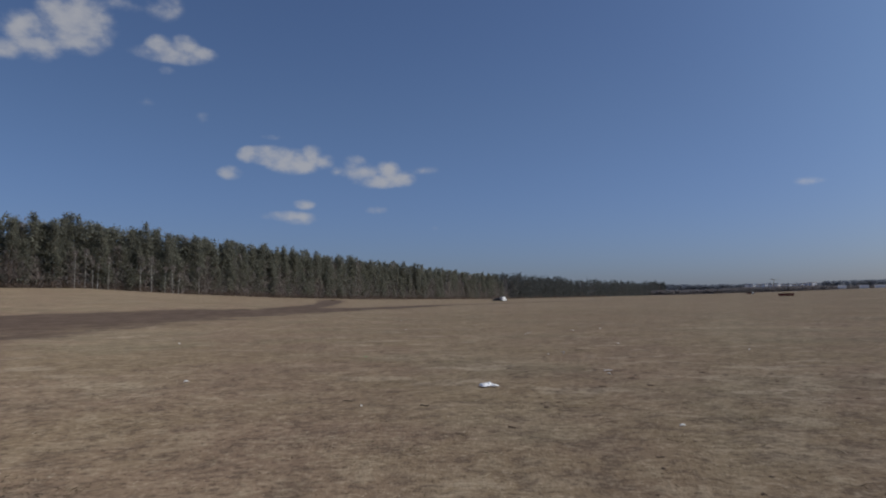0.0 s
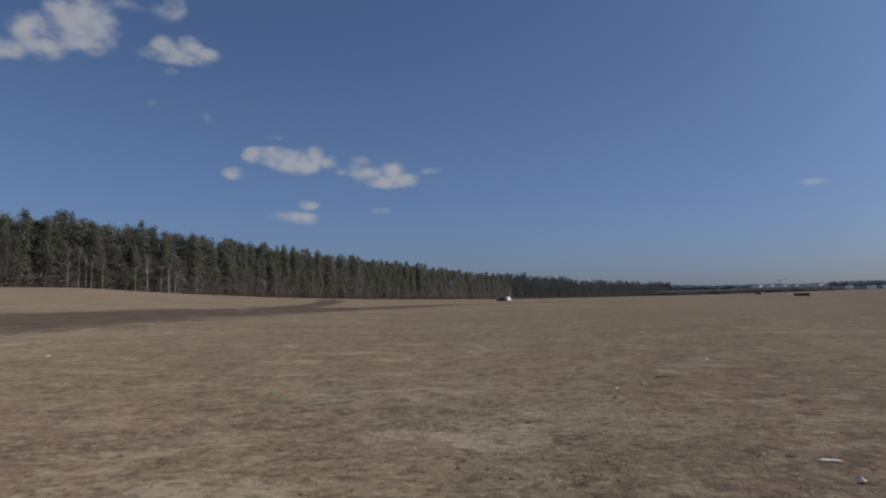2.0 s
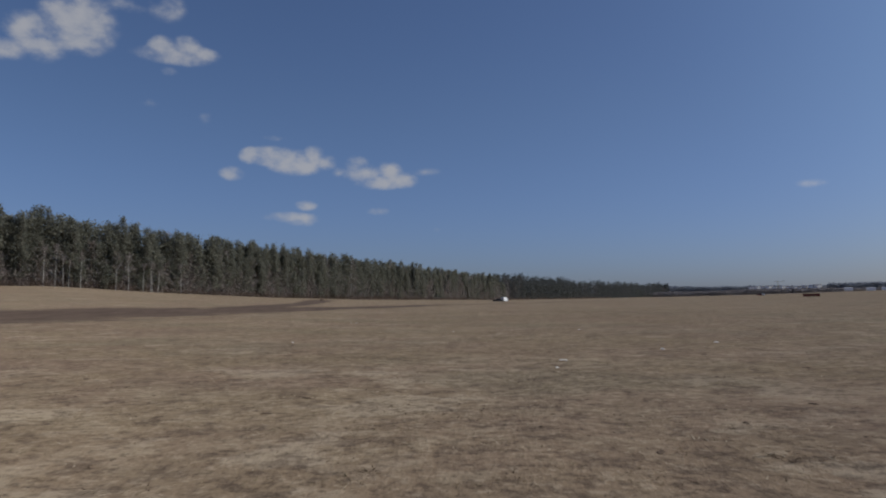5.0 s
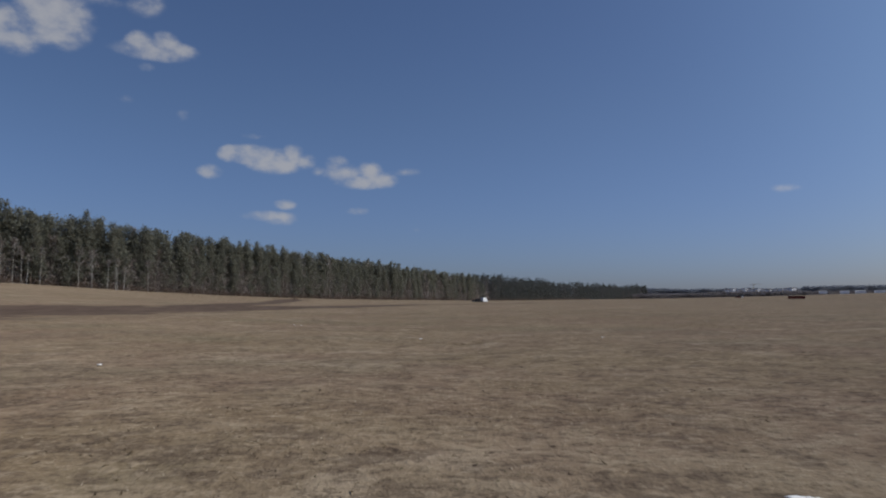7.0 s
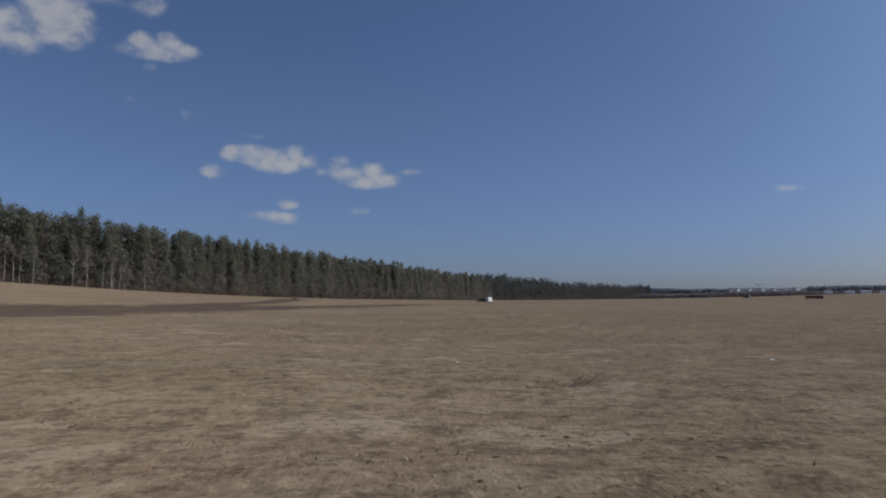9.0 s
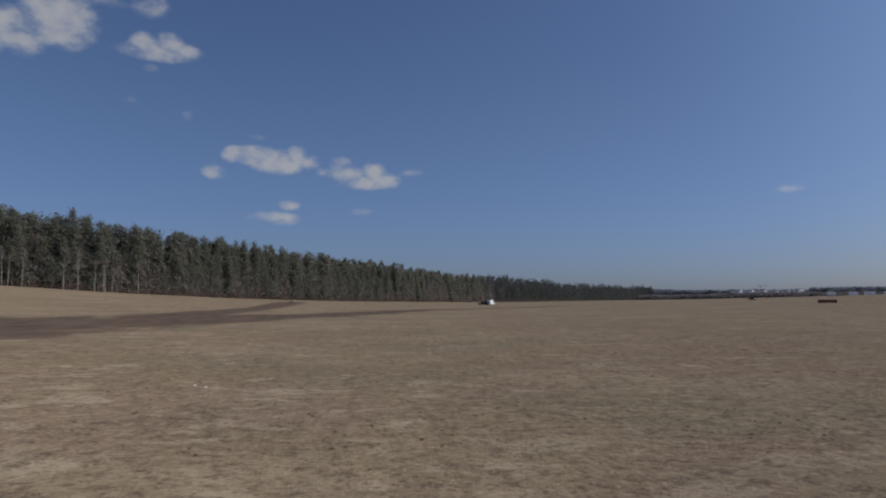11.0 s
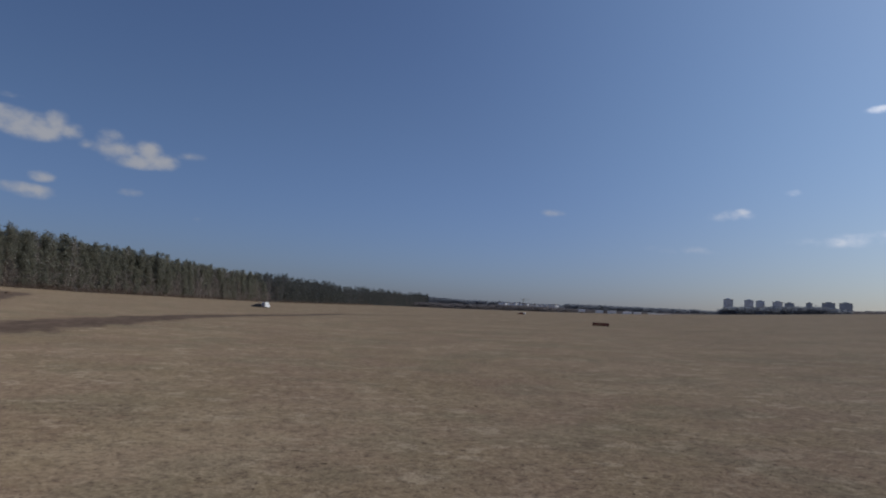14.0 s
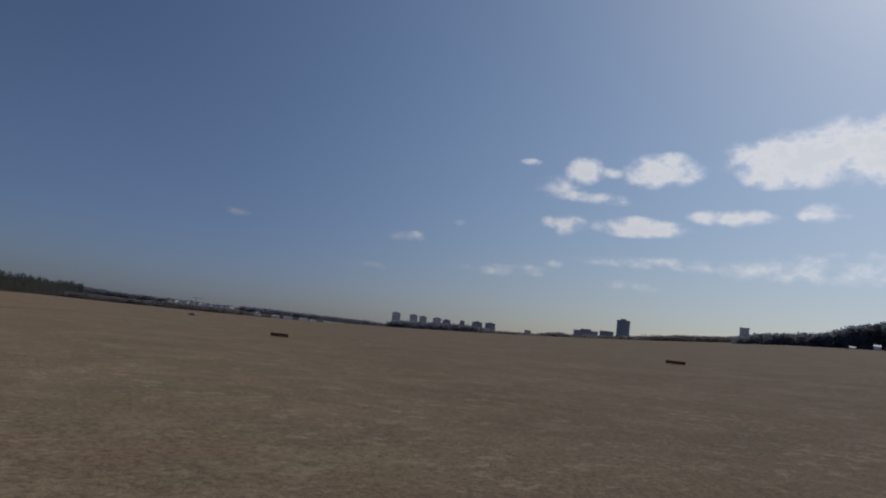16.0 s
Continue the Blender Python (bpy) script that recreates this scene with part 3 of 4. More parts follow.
FAR_TWIG = material("far_twigs", random_tint((0.112, 0.102, 0.100), (0.162, 0.146, 0.142), True), 0.9, specular=0.05, leaf=0.45)


def far_edge_wood():
    rng = np.random.default_rng(8)
    pines, leafless, s = [], [], 590.0
    while s < 2120:
        x, y, nx, ny = along(EDGE, s)
        swell = float(lumps(np.array(s), np.array(7.0), 60.0))
        for row in range(4):
            back = row * 8 + rng.uniform(0, 6)
            px, py = x + nx * back, y + ny * back
            high = (rng.uniform(15, 27) + 8 * swell) * float(np.interp(s, [600, 900, 1100, 1600, 1800, 2120], [0.87, 0.90, 1.0, 1.1, 1.25, 1.2]))
            tall = rng.random() < float(np.interp(s, [600, 660, 720, 2000], [.45, .5, .8, .65])) + 0.3 * swell
            (pines if tall else leafless).append((px, py, float(ground_z(px, py)) - 0.3, high if tall else high * 0.88, rng.uniform(2.4, 3.6)))
        s += 3.4 if s < 1000 else 6.5
    wood_stuff("far_wood", "far edge of the dark pine wood running into the distance", pines, 1.15, 9, NEEDLE_FAR, 0.05, 2.0, 0.75, 0.4)
    wood_stuff("far_bare_wood", "grey-brown leafless trees along the far edge of the wood", leafless, 1.1, 19, FAR_TWIG, 0.05, 2.2, 0.6, 0.4)
    spots, s = [], 44.0
    while s < 605:
        x, y, nx, ny = along(EDGE, s)
        for row in range(5):
            back = 1.0 + row * 4.5 + rng.uniform(0, 4.5)
            px, py = x + nx * back, y + ny * back
            spots.append((px, py, float(ground_z(px, py)) - 0.3, rng.uniform(16.0, 26.0) * float(np.interp(s, [150, 330, 600], [1.06, 1.02, 0.91])), rng.uniform(3.0, 4.0)))
        s += 2.8
    wood_stuff("inner_wood", "dark inner rows of the pine wood", spots, 1.1, 10, NEEDLE, 0.10, 3.3)
    # leafless undergrowth among the trunks
    cs, s = [], 44.0
    while s < 620:
        x, y, nx, ny = along(EDGE, s)
        for _ in range(13):
            back = rng.uniform(0.3, 12)
            px, py = x + nx * back, y + ny * back
            h = rng.uniform(4, 14)
            for _ in range(14):
                cs.append((px + rng.normal(0, 1.0), py + rng.normal(0, 1.0), float(ground_z(px, py)) + h * rng.random()))
        s += 1.6
    v, f = tufts(rng, cs, 3, 1.35, 1.0, 0.12)
    tagged(new("undergrowth", mesh("undergrowth", v, f, TWIG)), "grey-brown leafless undergrowth between the pine trunks", "shrubs", kind="stuff")
    # scrub along the edge
    rng = np.random.default_rng(12)
    cs, s = [], 3.0
    while s < 1200:
        x, y, nx, ny = along(EDGE, s)
        for _ in range(5):
            back = rng.uniform(-2.0, 5)
            px, py = x + nx * back, y + ny * back
            for _ in range(4):
                cs.append((px + rng.normal(0, .6), py + rng.normal(0, .6), float(ground_z(px, py)) + abs(rng.normal(0.3, 1.1))))
        s += 1.0 if s < 520 else 3.0
    v, f = tufts(rng, cs, 5, 0.9, 1.0, 0.14)
    tagged(new("scrub", mesh("scrub", v, f, SCRUB)), "brown leafless scrub along the foot of the wood", "shrubs", kind="stuff")


far_edge_wood()


# ---- the far rim: wooded ridges, town, sheds ----
EYE = (3.5, 55.0, 3.2)


def far_spot(az, el, dist):
    a = radians(az)
    return EYE[0] + dist * math.sin(a), EYE[1] + dist * math.cos(a), EYE[2] + dist * math.tan(radians(el))


def far_wood_band(name, label, line, dist, depth, seed, mat, size, step):
    """line: azimuth, elevation of the foot, elevation of the tree tops."""
    rng = np.random.default_rng(seed)
    az, lo, hi = (np.array(c, float) for c in zip(*line))
    spots, a = [], az[0]
    while a < az[-1]:
        for row in range(2):
            d = dist + row * depth + rng.uniform(0, depth)
            x, y, z0 = far_spot(a, float(np.interp(a, az, lo)) - 0.12, d)
            z1 = far_spot(a, float(np.interp(a, az, hi)), d)[2]
            spots.append((x, y, z0, (z1 - z0) * rng.uniform(0.88, 1.05), rng.uniform(0.8, 1.2) * size * 2.2))
        a += step
    return wood_stuff(name, label, spots, size * 0.6, seed, mat, 0.05, 2.8, 0.7, 0.35)


# Aerial haze is mixed into these base colours: paler, cooler than the trees.
HAZED_PINE = material("hazed_distant_trees", random_tint((0.168, 0.186, 0.222), (0.206, 0.224, 0.260), True), 0.9, specular=0.05, leaf=0.6)
HAZED_BARE = material("hazed_bare_trees", random_tint((0.172, 0.162, 0.170), (0.222, 0.206, 0.208), True), 0.9, specular=0.05, leaf=0.6)
far_wood_band("ridge_wood", "low wooded ridge far behind the field", [(13, .6, 1.36), (19, .6, 1.24), (22, .6, 1.14), (26, .62, 1.16), (29.8, .65, 1.06)], 2350, 60, 51, HAZED_PINE, 6.0, 0.07)
far_wood_band("scrub_belt", "grey-brown leafless belt of trees at the field's far end", [(17, .55, .80), (22, .55, .80), (24.4, .58, .92), (29.4, .62, .95), (31, .66, .88), (36, .72, .90), (42, .86, 1.02)], 1700, 40, 52, HAZED_BARE, 3.6, 0.06)
far_wood_band("bank_wood", "dark wooded bank on the far rim", [(29.9, .60, 1.24), (32.2, .68, 1.27), (34.7, .72, 1.27), (39.8, .82, 1.28), (41.7, .85, 1.22)], 2000, 50, 53, HAZED_PINE, 5.0, 0.06)
far_wood_band("town_wood", "dark wood below the tower blocks", [(41.8, .80, 1.36), (42.2, .85, 1.60), (45.1, 1.0, 1.74), (46.6, 1.1, 1.84), (48.8, 1.2, 1.90), (50.7, 1.25, 1.70)], 1500, 40, 54, HAZED_PINE, 4.5, 0.07)
far_wood_band("rim_trees", "low line of trees before the town", [(50.8, 1.25, 1.66), (54, 1.42, 1.80), (55.7, 1.5, 2.12), (57.3, 1.6, 2.06), (61.6, 1.95, 2.42), (65.1, 2.25, 2.86), (68.8, 2.55, 3.12), (70.6, 2.7, 3.3)], 1500, 40, 55, HAZED_BARE, 4.5, 0.07)
far_wood_band("hill_wood", "dark wooded hill beyond the field", [(69.4, 2.6, 3.2), (71.0, 2.7, 3.62), (75.1, 2.9, 4.02), (76.7, 3.0, 4.58), (78.5, 3.15, 5.05), (86, 3.3, 5.4)], 1200, 40, 56, HAZED_PINE, 4.5, 0.07)


def far_pose(az, el, dist, turn=0.0):
    x, y, z = far_spot(az, el, dist)
    return pose(x, y, z, 0, 0, -az + turn)


def tower_block(label, m, wide, deep, high, floors, bays, wall_mat, crown=0.0, group=""):
    """A slab or point block with rows of window panes, a parapet and a lift house. Its front looks along local -y."""
    t = thing("apartment_block", label, "building", group, at=m)
    bm = bmesh.new()
    box(bm, -wide / 2, wide / 2, -deep / 2, deep / 2, -14, high, 0.25)
    part("wall", bm, wall_mat, t)
    bm = bmesh.new()
    box(bm, -wide / 2 - .3, wide / 2 + .3, -deep / 2 - .3, deep / 2 + .3, high + 0.004, high + 1.2, 0.1)
    roof = part("roof", bm, ROOF_GREY, t)
    if crown:
        bm = bmesh.new()
        box(bm, -wide * .22, wide * .22, -deep * .25, deep * .25, high + 1.21, high + 1.2 + crown, 0.1)
        part("lift_house", bm, wall_mat, roof)
    floor_h, bay_w = high / floors, wide / bays
    shared = None
    for i in range(floors):
        for j in range(bays):
            if shared is None:
                bm = bmesh.new()
                box(bm, -bay_w * .26, bay_w * .26, -0.08, 0.05, -floor_h * .25, floor_h * .25)
                w = part("window", bm, PANE, t)
                shared = w.data
            else:
                w = part("window", shared, None, t)
            w.location = (-wide / 2 + bay_w * (j + .5), -deep / 2 - 0.02, floor_h * (i + .5))
    return t


D = 2400.0
M = D * math.pi / 180       # metres a degree at that distance
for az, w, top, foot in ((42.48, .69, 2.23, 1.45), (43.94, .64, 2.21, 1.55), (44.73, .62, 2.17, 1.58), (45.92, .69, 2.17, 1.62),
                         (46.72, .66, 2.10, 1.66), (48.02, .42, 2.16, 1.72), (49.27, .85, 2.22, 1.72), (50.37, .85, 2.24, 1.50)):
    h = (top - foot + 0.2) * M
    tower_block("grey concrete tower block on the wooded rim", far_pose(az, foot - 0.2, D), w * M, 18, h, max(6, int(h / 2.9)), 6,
                CONCRETE_HAZED if az < 46 else CONCRETE_DARK_HAZED, 3.0, "tower blocks of the town")
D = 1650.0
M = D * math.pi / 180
tower_block("dark grey tower block standing alone before the town", far_pose(61.0, 2.0, D), 1.02 * M, 24, 1.62 * M, 16, 6, CONCRETE_DARK_HAZED, 3.5)
tower_block("long mid-rise concrete block beside the dark tower", far_pose(58.1, 1.75, D + 60), 2.0 * M, 16, .78 * M, 8, 12, CONCRETE_DARK_HAZED, 4.0)
tower_block("lower concrete block beside the dark tower", far_pose(59.75, 1.85, D + 30), 1.1 * M, 16, .80 * M, 7, 6, CONCRETE_DARK_HAZED)
tower_block("pale tower block behind the far trees", far_pose(70.0, 3.0, 1750), .68 * 30.5, 18, .92 * 30.5, 9, 4, CONCRETE_HAZED, 0)
tower_block("low grey house among the rim trees", far_pose(53.4, 1.72, 1600), .5 * 28, 12, .3 * 28, 4, 4, CONCRETE_HAZED)
tower_block("low grey house among the rim trees", far_pose(52.35, 1.5, 1600), .35 * 28, 12, .25 * 28, 3, 3, CONCRETE_HAZED)

# white housing estate with a tower crane, behind the ridge
for az, w, top in ((24.7, .28, 1.10), (25.05, .40, 1.14), (25.5, .22, 1.08), (25.9, .38, 1.15), (26.35, .30, 1.10), (26.8, .44, 1.13), (27.25, .30, 1.05),
                   (27.6, .42, 1.08), (28.05, .34, 1.04), (28.45, .40, 1.10), (28.8, .30, 1.14), (29.15, .40, 1.17)):
    tower_block("white panel apartment house of a distant estate", far_pose(az, .86, 2250, 50), w * 46, 14, (top + .03 - .86) * 39.3, 5, 5, CONCRETE_WHITE, 0, "white houses of the estate")


def tower_crane(m):
    t = thing("tower_crane", "pale yellow lattice tower crane over the white estate", "crane", at=m)
    bm = bmesh.new()
    for sx in (-.8, .8):
        for sy in (-.8, .8):
            box(bm, sx - .14, sx + .14, sy - .14, sy + .14, 0, 27)
    for k in range(18):
        box(bm, -.8, .8, -.9, -.7, k * 1.5, k * 1.5 + .2)
        box(bm, -.8, .8, .7, .9, k * 1.5, k * 1.5 + .2)
    part("mast", bm, STEEL_YELLOW, t)
    bm = bmesh.new()
    box(bm, -9, 21, -.6, -.3, 27, 27.4)
    box(bm, -9, 21, .3, .6, 27, 27.4)
    for k in range(20):
        box(bm, -9 + k * 1.5, -8.8 + k * 1.5, -.6, .6, 27, 28.2)
    part("jib", bm, STEEL_YELLOW, t)
    bm = bmesh.new()
    box(bm, -9, -6.5, -.9, .9, 25.2, 26.98, .1)
    part("counterweight", bm, CONCRETE_HAZED, t)


tower_crane(far_pose(26.5, .82, 2230, 20))


def shed(m, long, deep, high):
    t = thing("shed", "long low building with a pale metal roof", "building", "pale sheds on the rim", at=m)
    bm = bmesh.new()
    box(bm, -long / 2, long / 2, -deep / 2, deep / 2, -6, high * .45)
    part("wall", bm, CONCRETE_WHITE, t)
    bm = bmesh.new()
    z0, z1 = high * .45 + .004, high
    vs = [bm.verts.new(p) for p in ((-long / 2 - .4, -deep / 2 - .4, z0), (long / 2 + .4, -deep / 2 - .4, z0), (long / 2 + .4, 0, z1), (-long / 2 - .4, 0, z1),
                                    (-long / 2 - .4, deep / 2 + .4, z0), (long / 2 + .4, deep / 2 + .4, z0))]
    for q in ((0, 1, 2, 3), (3, 2, 5, 4), (0, 3, 4), (1, 5, 2), (0, 4, 5, 1)):
        bm.faces.new([vs[k] for k in q])
    part("roof", bm, ROOF_WHITE, t)


for az, el, w, h in ((31.3, .84, .55, 5), (32.7, .82, .6, 6), (33.7, .82, .7, 6), (34.9, .82, .7, 6.5), (35.7, .80, .6, 6), (36.9, .78, .7, 6), (37.6, .78, .6, 5.5), (38.2, .78, .4, 5.5), (39.3, .80, 1.1, 6)):
    shed(far_pose(az, el + .09, 1640, 12), w * 27, 7, h * .14)
shed(far_pose(76.9, 3.20, 1150), 8, 6, 2.2)
shed(far_pose(78.4, 3.36, 1150), 9, 7, 4.0)


# ---- vehicles and boxes on the field ----
def wheel(parent, x, y, r, wide):
    """A wheel with its axle along local y, touching the ground at z = 0."""
    bm = bmesh.new()
    turn = Matrix.Translation((x, y, r)) @ Matrix.Rotation(radians(90), 4, "X")
    bmesh.ops.create_cone(bm, cap_ends=True, segments=20, radius1=r, radius2=r, depth=wide, matrix=turn)
    bmesh.ops.bevel(bm, geom=[e for e in bm.edges if len(e.link_faces) == 2 and e.calc_face_angle() > 1.2], offset=.03, segments=2, affect="EDGES")
    w = part("wheel", bm, RUBBER, parent)
    bm = bmesh.new()
    bmesh.ops.create_cone(bm, cap_ends=True, segments=16, radius1=r * .62, radius2=r * .5, depth=wide + .02, matrix=turn)
    part("rim", bm, ALLOY, w)
    return w


def hull(bm, sections):
    """A body from side sections: x, half width low, half width high, z low, z high."""
    rings = []
    for x, wl, wh, z0, z1 in sections:
        zm = z0 + (z1 - z0) * .55
        ring = [(x, -wl, z0), (x, -wl * 1.02, zm), (x, -wh, z1), (x, wh, z1), (x, wl * 1.02, zm), (x, wl, z0)]
        rings.append([bm.verts.new(p) for p in ring])
    for a, b in zip(rings[:-1], rings[1:]):
        for k in range(6):
            bm.faces.new([a[k], a[(k + 1) % 6], b[(k + 1) % 6], b[k]])
    bm.faces.new(rings[0][::-1])
    bm.faces.new(rings[-1])
    bmesh.ops.recalc_face_normals(bm, faces=bm.faces)
    bmesh.ops.bevel(bm, geom=[e for e in bm.edges if e.calc_face_angle(0) > .5], offset=.05, segments=2, affect="EDGES")
    return bm


def car(m, name, label, low_mat, cab_mat):
    """A small estate car, 4.3 m long, nose along +x."""
    t = thing(name, label, "car", at=m)
    part("body", hull(bmesh.new(), [(-2.12, .78, .74, .45, .85), (-1.9, .86, .80, .24, .95), (-.6, .88, .82, .2, .96), (.9, .88, .80, .2, .95), (1.8, .84, .74, .24, .84), (2.15, .74, .66, .42, .70)]), low_mat, t)
    cabin = part("cabin", hull(bmesh.new(), [(-2.0, .76, .70, .94, 1.0), (-1.75, .76, .60, .94, 1.42), (-.2, .78, .62, .94, 1.52), (.45, .78, .60, .94, 1.44), (1.05, .76, .70, .94, .98)]), cab_mat, t)
    for side in (-1, 1):
        for x0, x1 in ((-1.6, -.75), (-.65, .3)):
            bm = bmesh.new()
            vs = [bm.verts.new(p) for p in ((x0, side * .785, 1.02), (x1 + .12, side * .785, 1.02), (x1, side * .69, 1.36), (x0 + .1, side * .69, 1.36))]
            f = bm.faces.new(vs)
            bmesh.ops.solidify(bm, geom=[f], thickness=.015)
            part("side_window", bm, GLASS_DARK, cabin)
        for x in (-1.3, 1.32):
            wheel(t, x, side * .76, .31, .2)
        bm = bmesh.new()
        box(bm, 2.06, 2.17, side * .56 - .16, side * .56 + .16, .60, .72, .02)
        part("headlight", bm, LAMP_CLEAR, t)
        bm = bmesh.new()
        box(bm, -2.15, -2.05, side * .64 - .09, side * .64 + .09, .66, .88, .02)
        part("tail_light", bm, LAMP_RED, t)
    for x0, z0, x1, z1 in ((.98, 1.0, .52, 1.40), (-1.94, 1.02, -1.76, 1.36)):
        bm = bmesh.new()
        f = bm.faces.new([bm.verts.new(p) for p in ((x0 + .03, -.62, z0), (x0 + .03, .62, z0), (x1 + .03, .54, z1), (x1 + .03, -.54, z1))])
        bmesh.ops.solidify(bm, geom=[f], thickness=.015)
        part("windscreen", bm, GLASS_DARK, cabin)
    for x in (-2.17, 2.17):
        bm = bmesh.new()
        box(bm, x - .06, x + .06, -.78, .78, .34, .52, .04)
        part("bumper", bm, RUBBER, t)
    return t


def van(m):
    """A white panel van, 4.9 m long, nose along +x."""
    t = thing("van", "white van parked beside the dirt track", "van", at=m)
    part("body", hull(bmesh.new(), [(-2.4, .92, .86, .30, 2.05), (-2.3, .96, .88, .28, 2.15), (.7, .96, .88, .28, 2.15), (1.35, .95, .84, .28, 1.92), (1.75, .94, .86, .28, 1.28), (2.35, .90, .80, .32, 1.06), (2.48, .84, .76, .42, .92)]), WHITE_PAINT, t)
    bm = bmesh.new()
    f = bm.faces.new([bm.verts.new(p) for p in ((1.80, -.78, 1.28), (1.80, .78, 1.28), (1.44, .72, 1.84), (1.44, -.72, 1.84))])
    bmesh.ops.solidify(bm, geom=[f], thickness=.02)
    part("windscreen", bm, GLASS_DARK, t)
    for side in (-1, 1):
        bm = bmesh.new()
        f = bm.faces.new([bm.verts.new(p) for p in ((.55, side * .965, 1.25), (1.5, side * .965, 1.25), (1.22, side * .90, 1.78), (.55, side * .90, 1.78))])
        bmesh.ops.solidify(bm, geom=[f], thickness=.02)
        part("side_window", bm, GLASS_DARK, t)
        for x in (-1.5, 1.55):
            wheel(t, x, side * .84, .34, .22)
        bm = bmesh.new()
        box(bm, 2.40, 2.50, side * .66 - .15, side * .66 + .15, .72, .90, .02)
        part("headlight", bm, LAMP_CLEAR, t)
        bm = bmesh.new()
        box(bm, -2.44, -2.36, side * .82 - .07, side * .82 + .07, .9, 1.3, .02)
        part("tail_light", bm, LAMP_RED, t)
    for x in (-2.45, 2.48):
        bm = bmesh.new()
        box(bm, x - .07, x + .07, -.9, .9, .32, .56, .04)
        part("bumper", bm, BLACK_PAINT, t)
    return t


def marker_box(m, label, half=3.3):
    """A long low box of red-brown boards on a steel frame, an airfield boundary marker."""
    t = thing("boundary_marker", label, "field marker", "markers on the field", at=m @ Matrix.Diagonal((1, 1, 0.82, 1)))
    for k in range(3):
        bm = bmesh.new()
        box(bm, -half, half, -.62, -.56, .22 + k * .34, .53 + k * .34, .012)
        part("board", bm, RUST, t)
        bm = bmesh.new()
        box(bm, -half, half, .56, .62, .22 + k * .34, .53 + k * .34, .012)
        part("board", bm, RUST, t)
    for side in (-1, 1):
        bm = bmesh.new()
        box(bm, side * (half - .06) - .03, side * (half - .06) + .03, -.55, .55, .22, 1.21, .012)
        part("end_board", bm, RUST, t)
    bm = bmesh.new()
    box(bm, -half - .04, half + .04, -.66, .66, 1.225, 1.29, .015)
    part("lid", bm, RUST_DARK, t)
    for x in (-half + .3, -half / 3, half / 3, half - .3):
        for y in (-.5, .5):
            bm = bmesh.new()
            box(bm, x - .06, x + .06, y - .06, y + .06, -.1, 1.22, .01)
            part("post", bm, RUST_DARK, t)
    return t


van(at(29.8, 338, 40) @ Matrix.Diagonal((0.62, 0.95, 1.02, 1)))
car(at(26.2, 337.0, 178), "hatchback_car", "black hatchback car parked beside the white van", BLACK_PAINT, BLACK_PAINT)
car(at(245, 545, 158), "dark_car", "dark red car parked far out on the field", RUST, RUST_DARK)
car(at(248.6, 545.5, 66), "pale_car", "white car parked beside a dark red one", WHITE_PAINT, WHITE_PAINT)
marker_box(at(119, 236, -27), "long low red-brown wooden box standing on the field", 2.4)
marker_box(at(212, 161, -66), "long low red-brown wooden box standing on the field", 2.9)


def soil_heap(m):
    """A low heap of dark earth with an uneven crest."""
    rng = np.random.default_rng(61)
    vs, fs, rings, sides = [], [], 6, 16
    for i in range(rings):
        u = i / (rings - 1)
        for k in range(sides):
            a = k / sides * 6.283
            r = (1 - u) * (1 + .18 * math.sin(3 * a + 1) + rng.normal(0, .06))
            vs.append((1.1 * r * math.cos(a), .7 * r * math.sin(a), -.05 + .62 * (1 - (1 - u) ** 2) + rng.normal(0, .03)))
    for i in range(rings - 1):
        for k in range(sides):
            fs.append([i * sides + k, i * sides + (k + 1) % sides, (i + 1) * sides + (k + 1) % sides, (i + 1) * sides + k])
    ob = tagged(new("soil_heap", mesh("soil_heap", vs, fs, CLOD, True)), "low heap of dark earth where the tracks meet", "earth heap")
    ob.matrix_basis = m


soil_heap(at(-43.5, 268, 20))


# ---- litter ----
def crumpled(name, label, category, m, long, wide, high, seed, mat, n=26):
    """A crumpled thin sheet with a folded, uneven outline."""
    rng = np.random.default_rng(seed)
    noise.seed_set(seed)
    u = np.linspace(-1, 1, n)
    vs, fs = [], []
    for i, a in enumerate(u):
        for j, b in enumerate(u):
            k = 0.72 + 0.38 * noise.noise((a * 1.3, b * 1.3, seed))
            p = Vector((a * k, b * k, 0))
            fold = abs(noise.noise((a * 2.1, b * 2.1, seed + 3))) + .55 * abs(noise.noise((a * 4.7, b * 4.7, seed + 7)))
            rim = max(0.0, 1 - max(abs(a), abs(b)) ** 3)
            vs.append((p.x * long / 2, p.y * wide / 2, 0.012 + high * (0.25 + 0.9 * fold) * (0.3 + 0.7 * rim)))
    for i in range(n - 1):
        for j in range(n - 1):
            fs.append([i * n + j, (i + 1) * n + j, (i + 1) * n + j + 1, i * n + j + 1])
    me = mesh(name, vs, fs, mat, True)
    ob = tagged(new(name, me), label, category)
    thick = ob.modifiers.new("thickness", "SOLIDIFY")
    thick.thickness, thick.offset = 0.003, 0
    ob.matrix_basis = m
    return ob


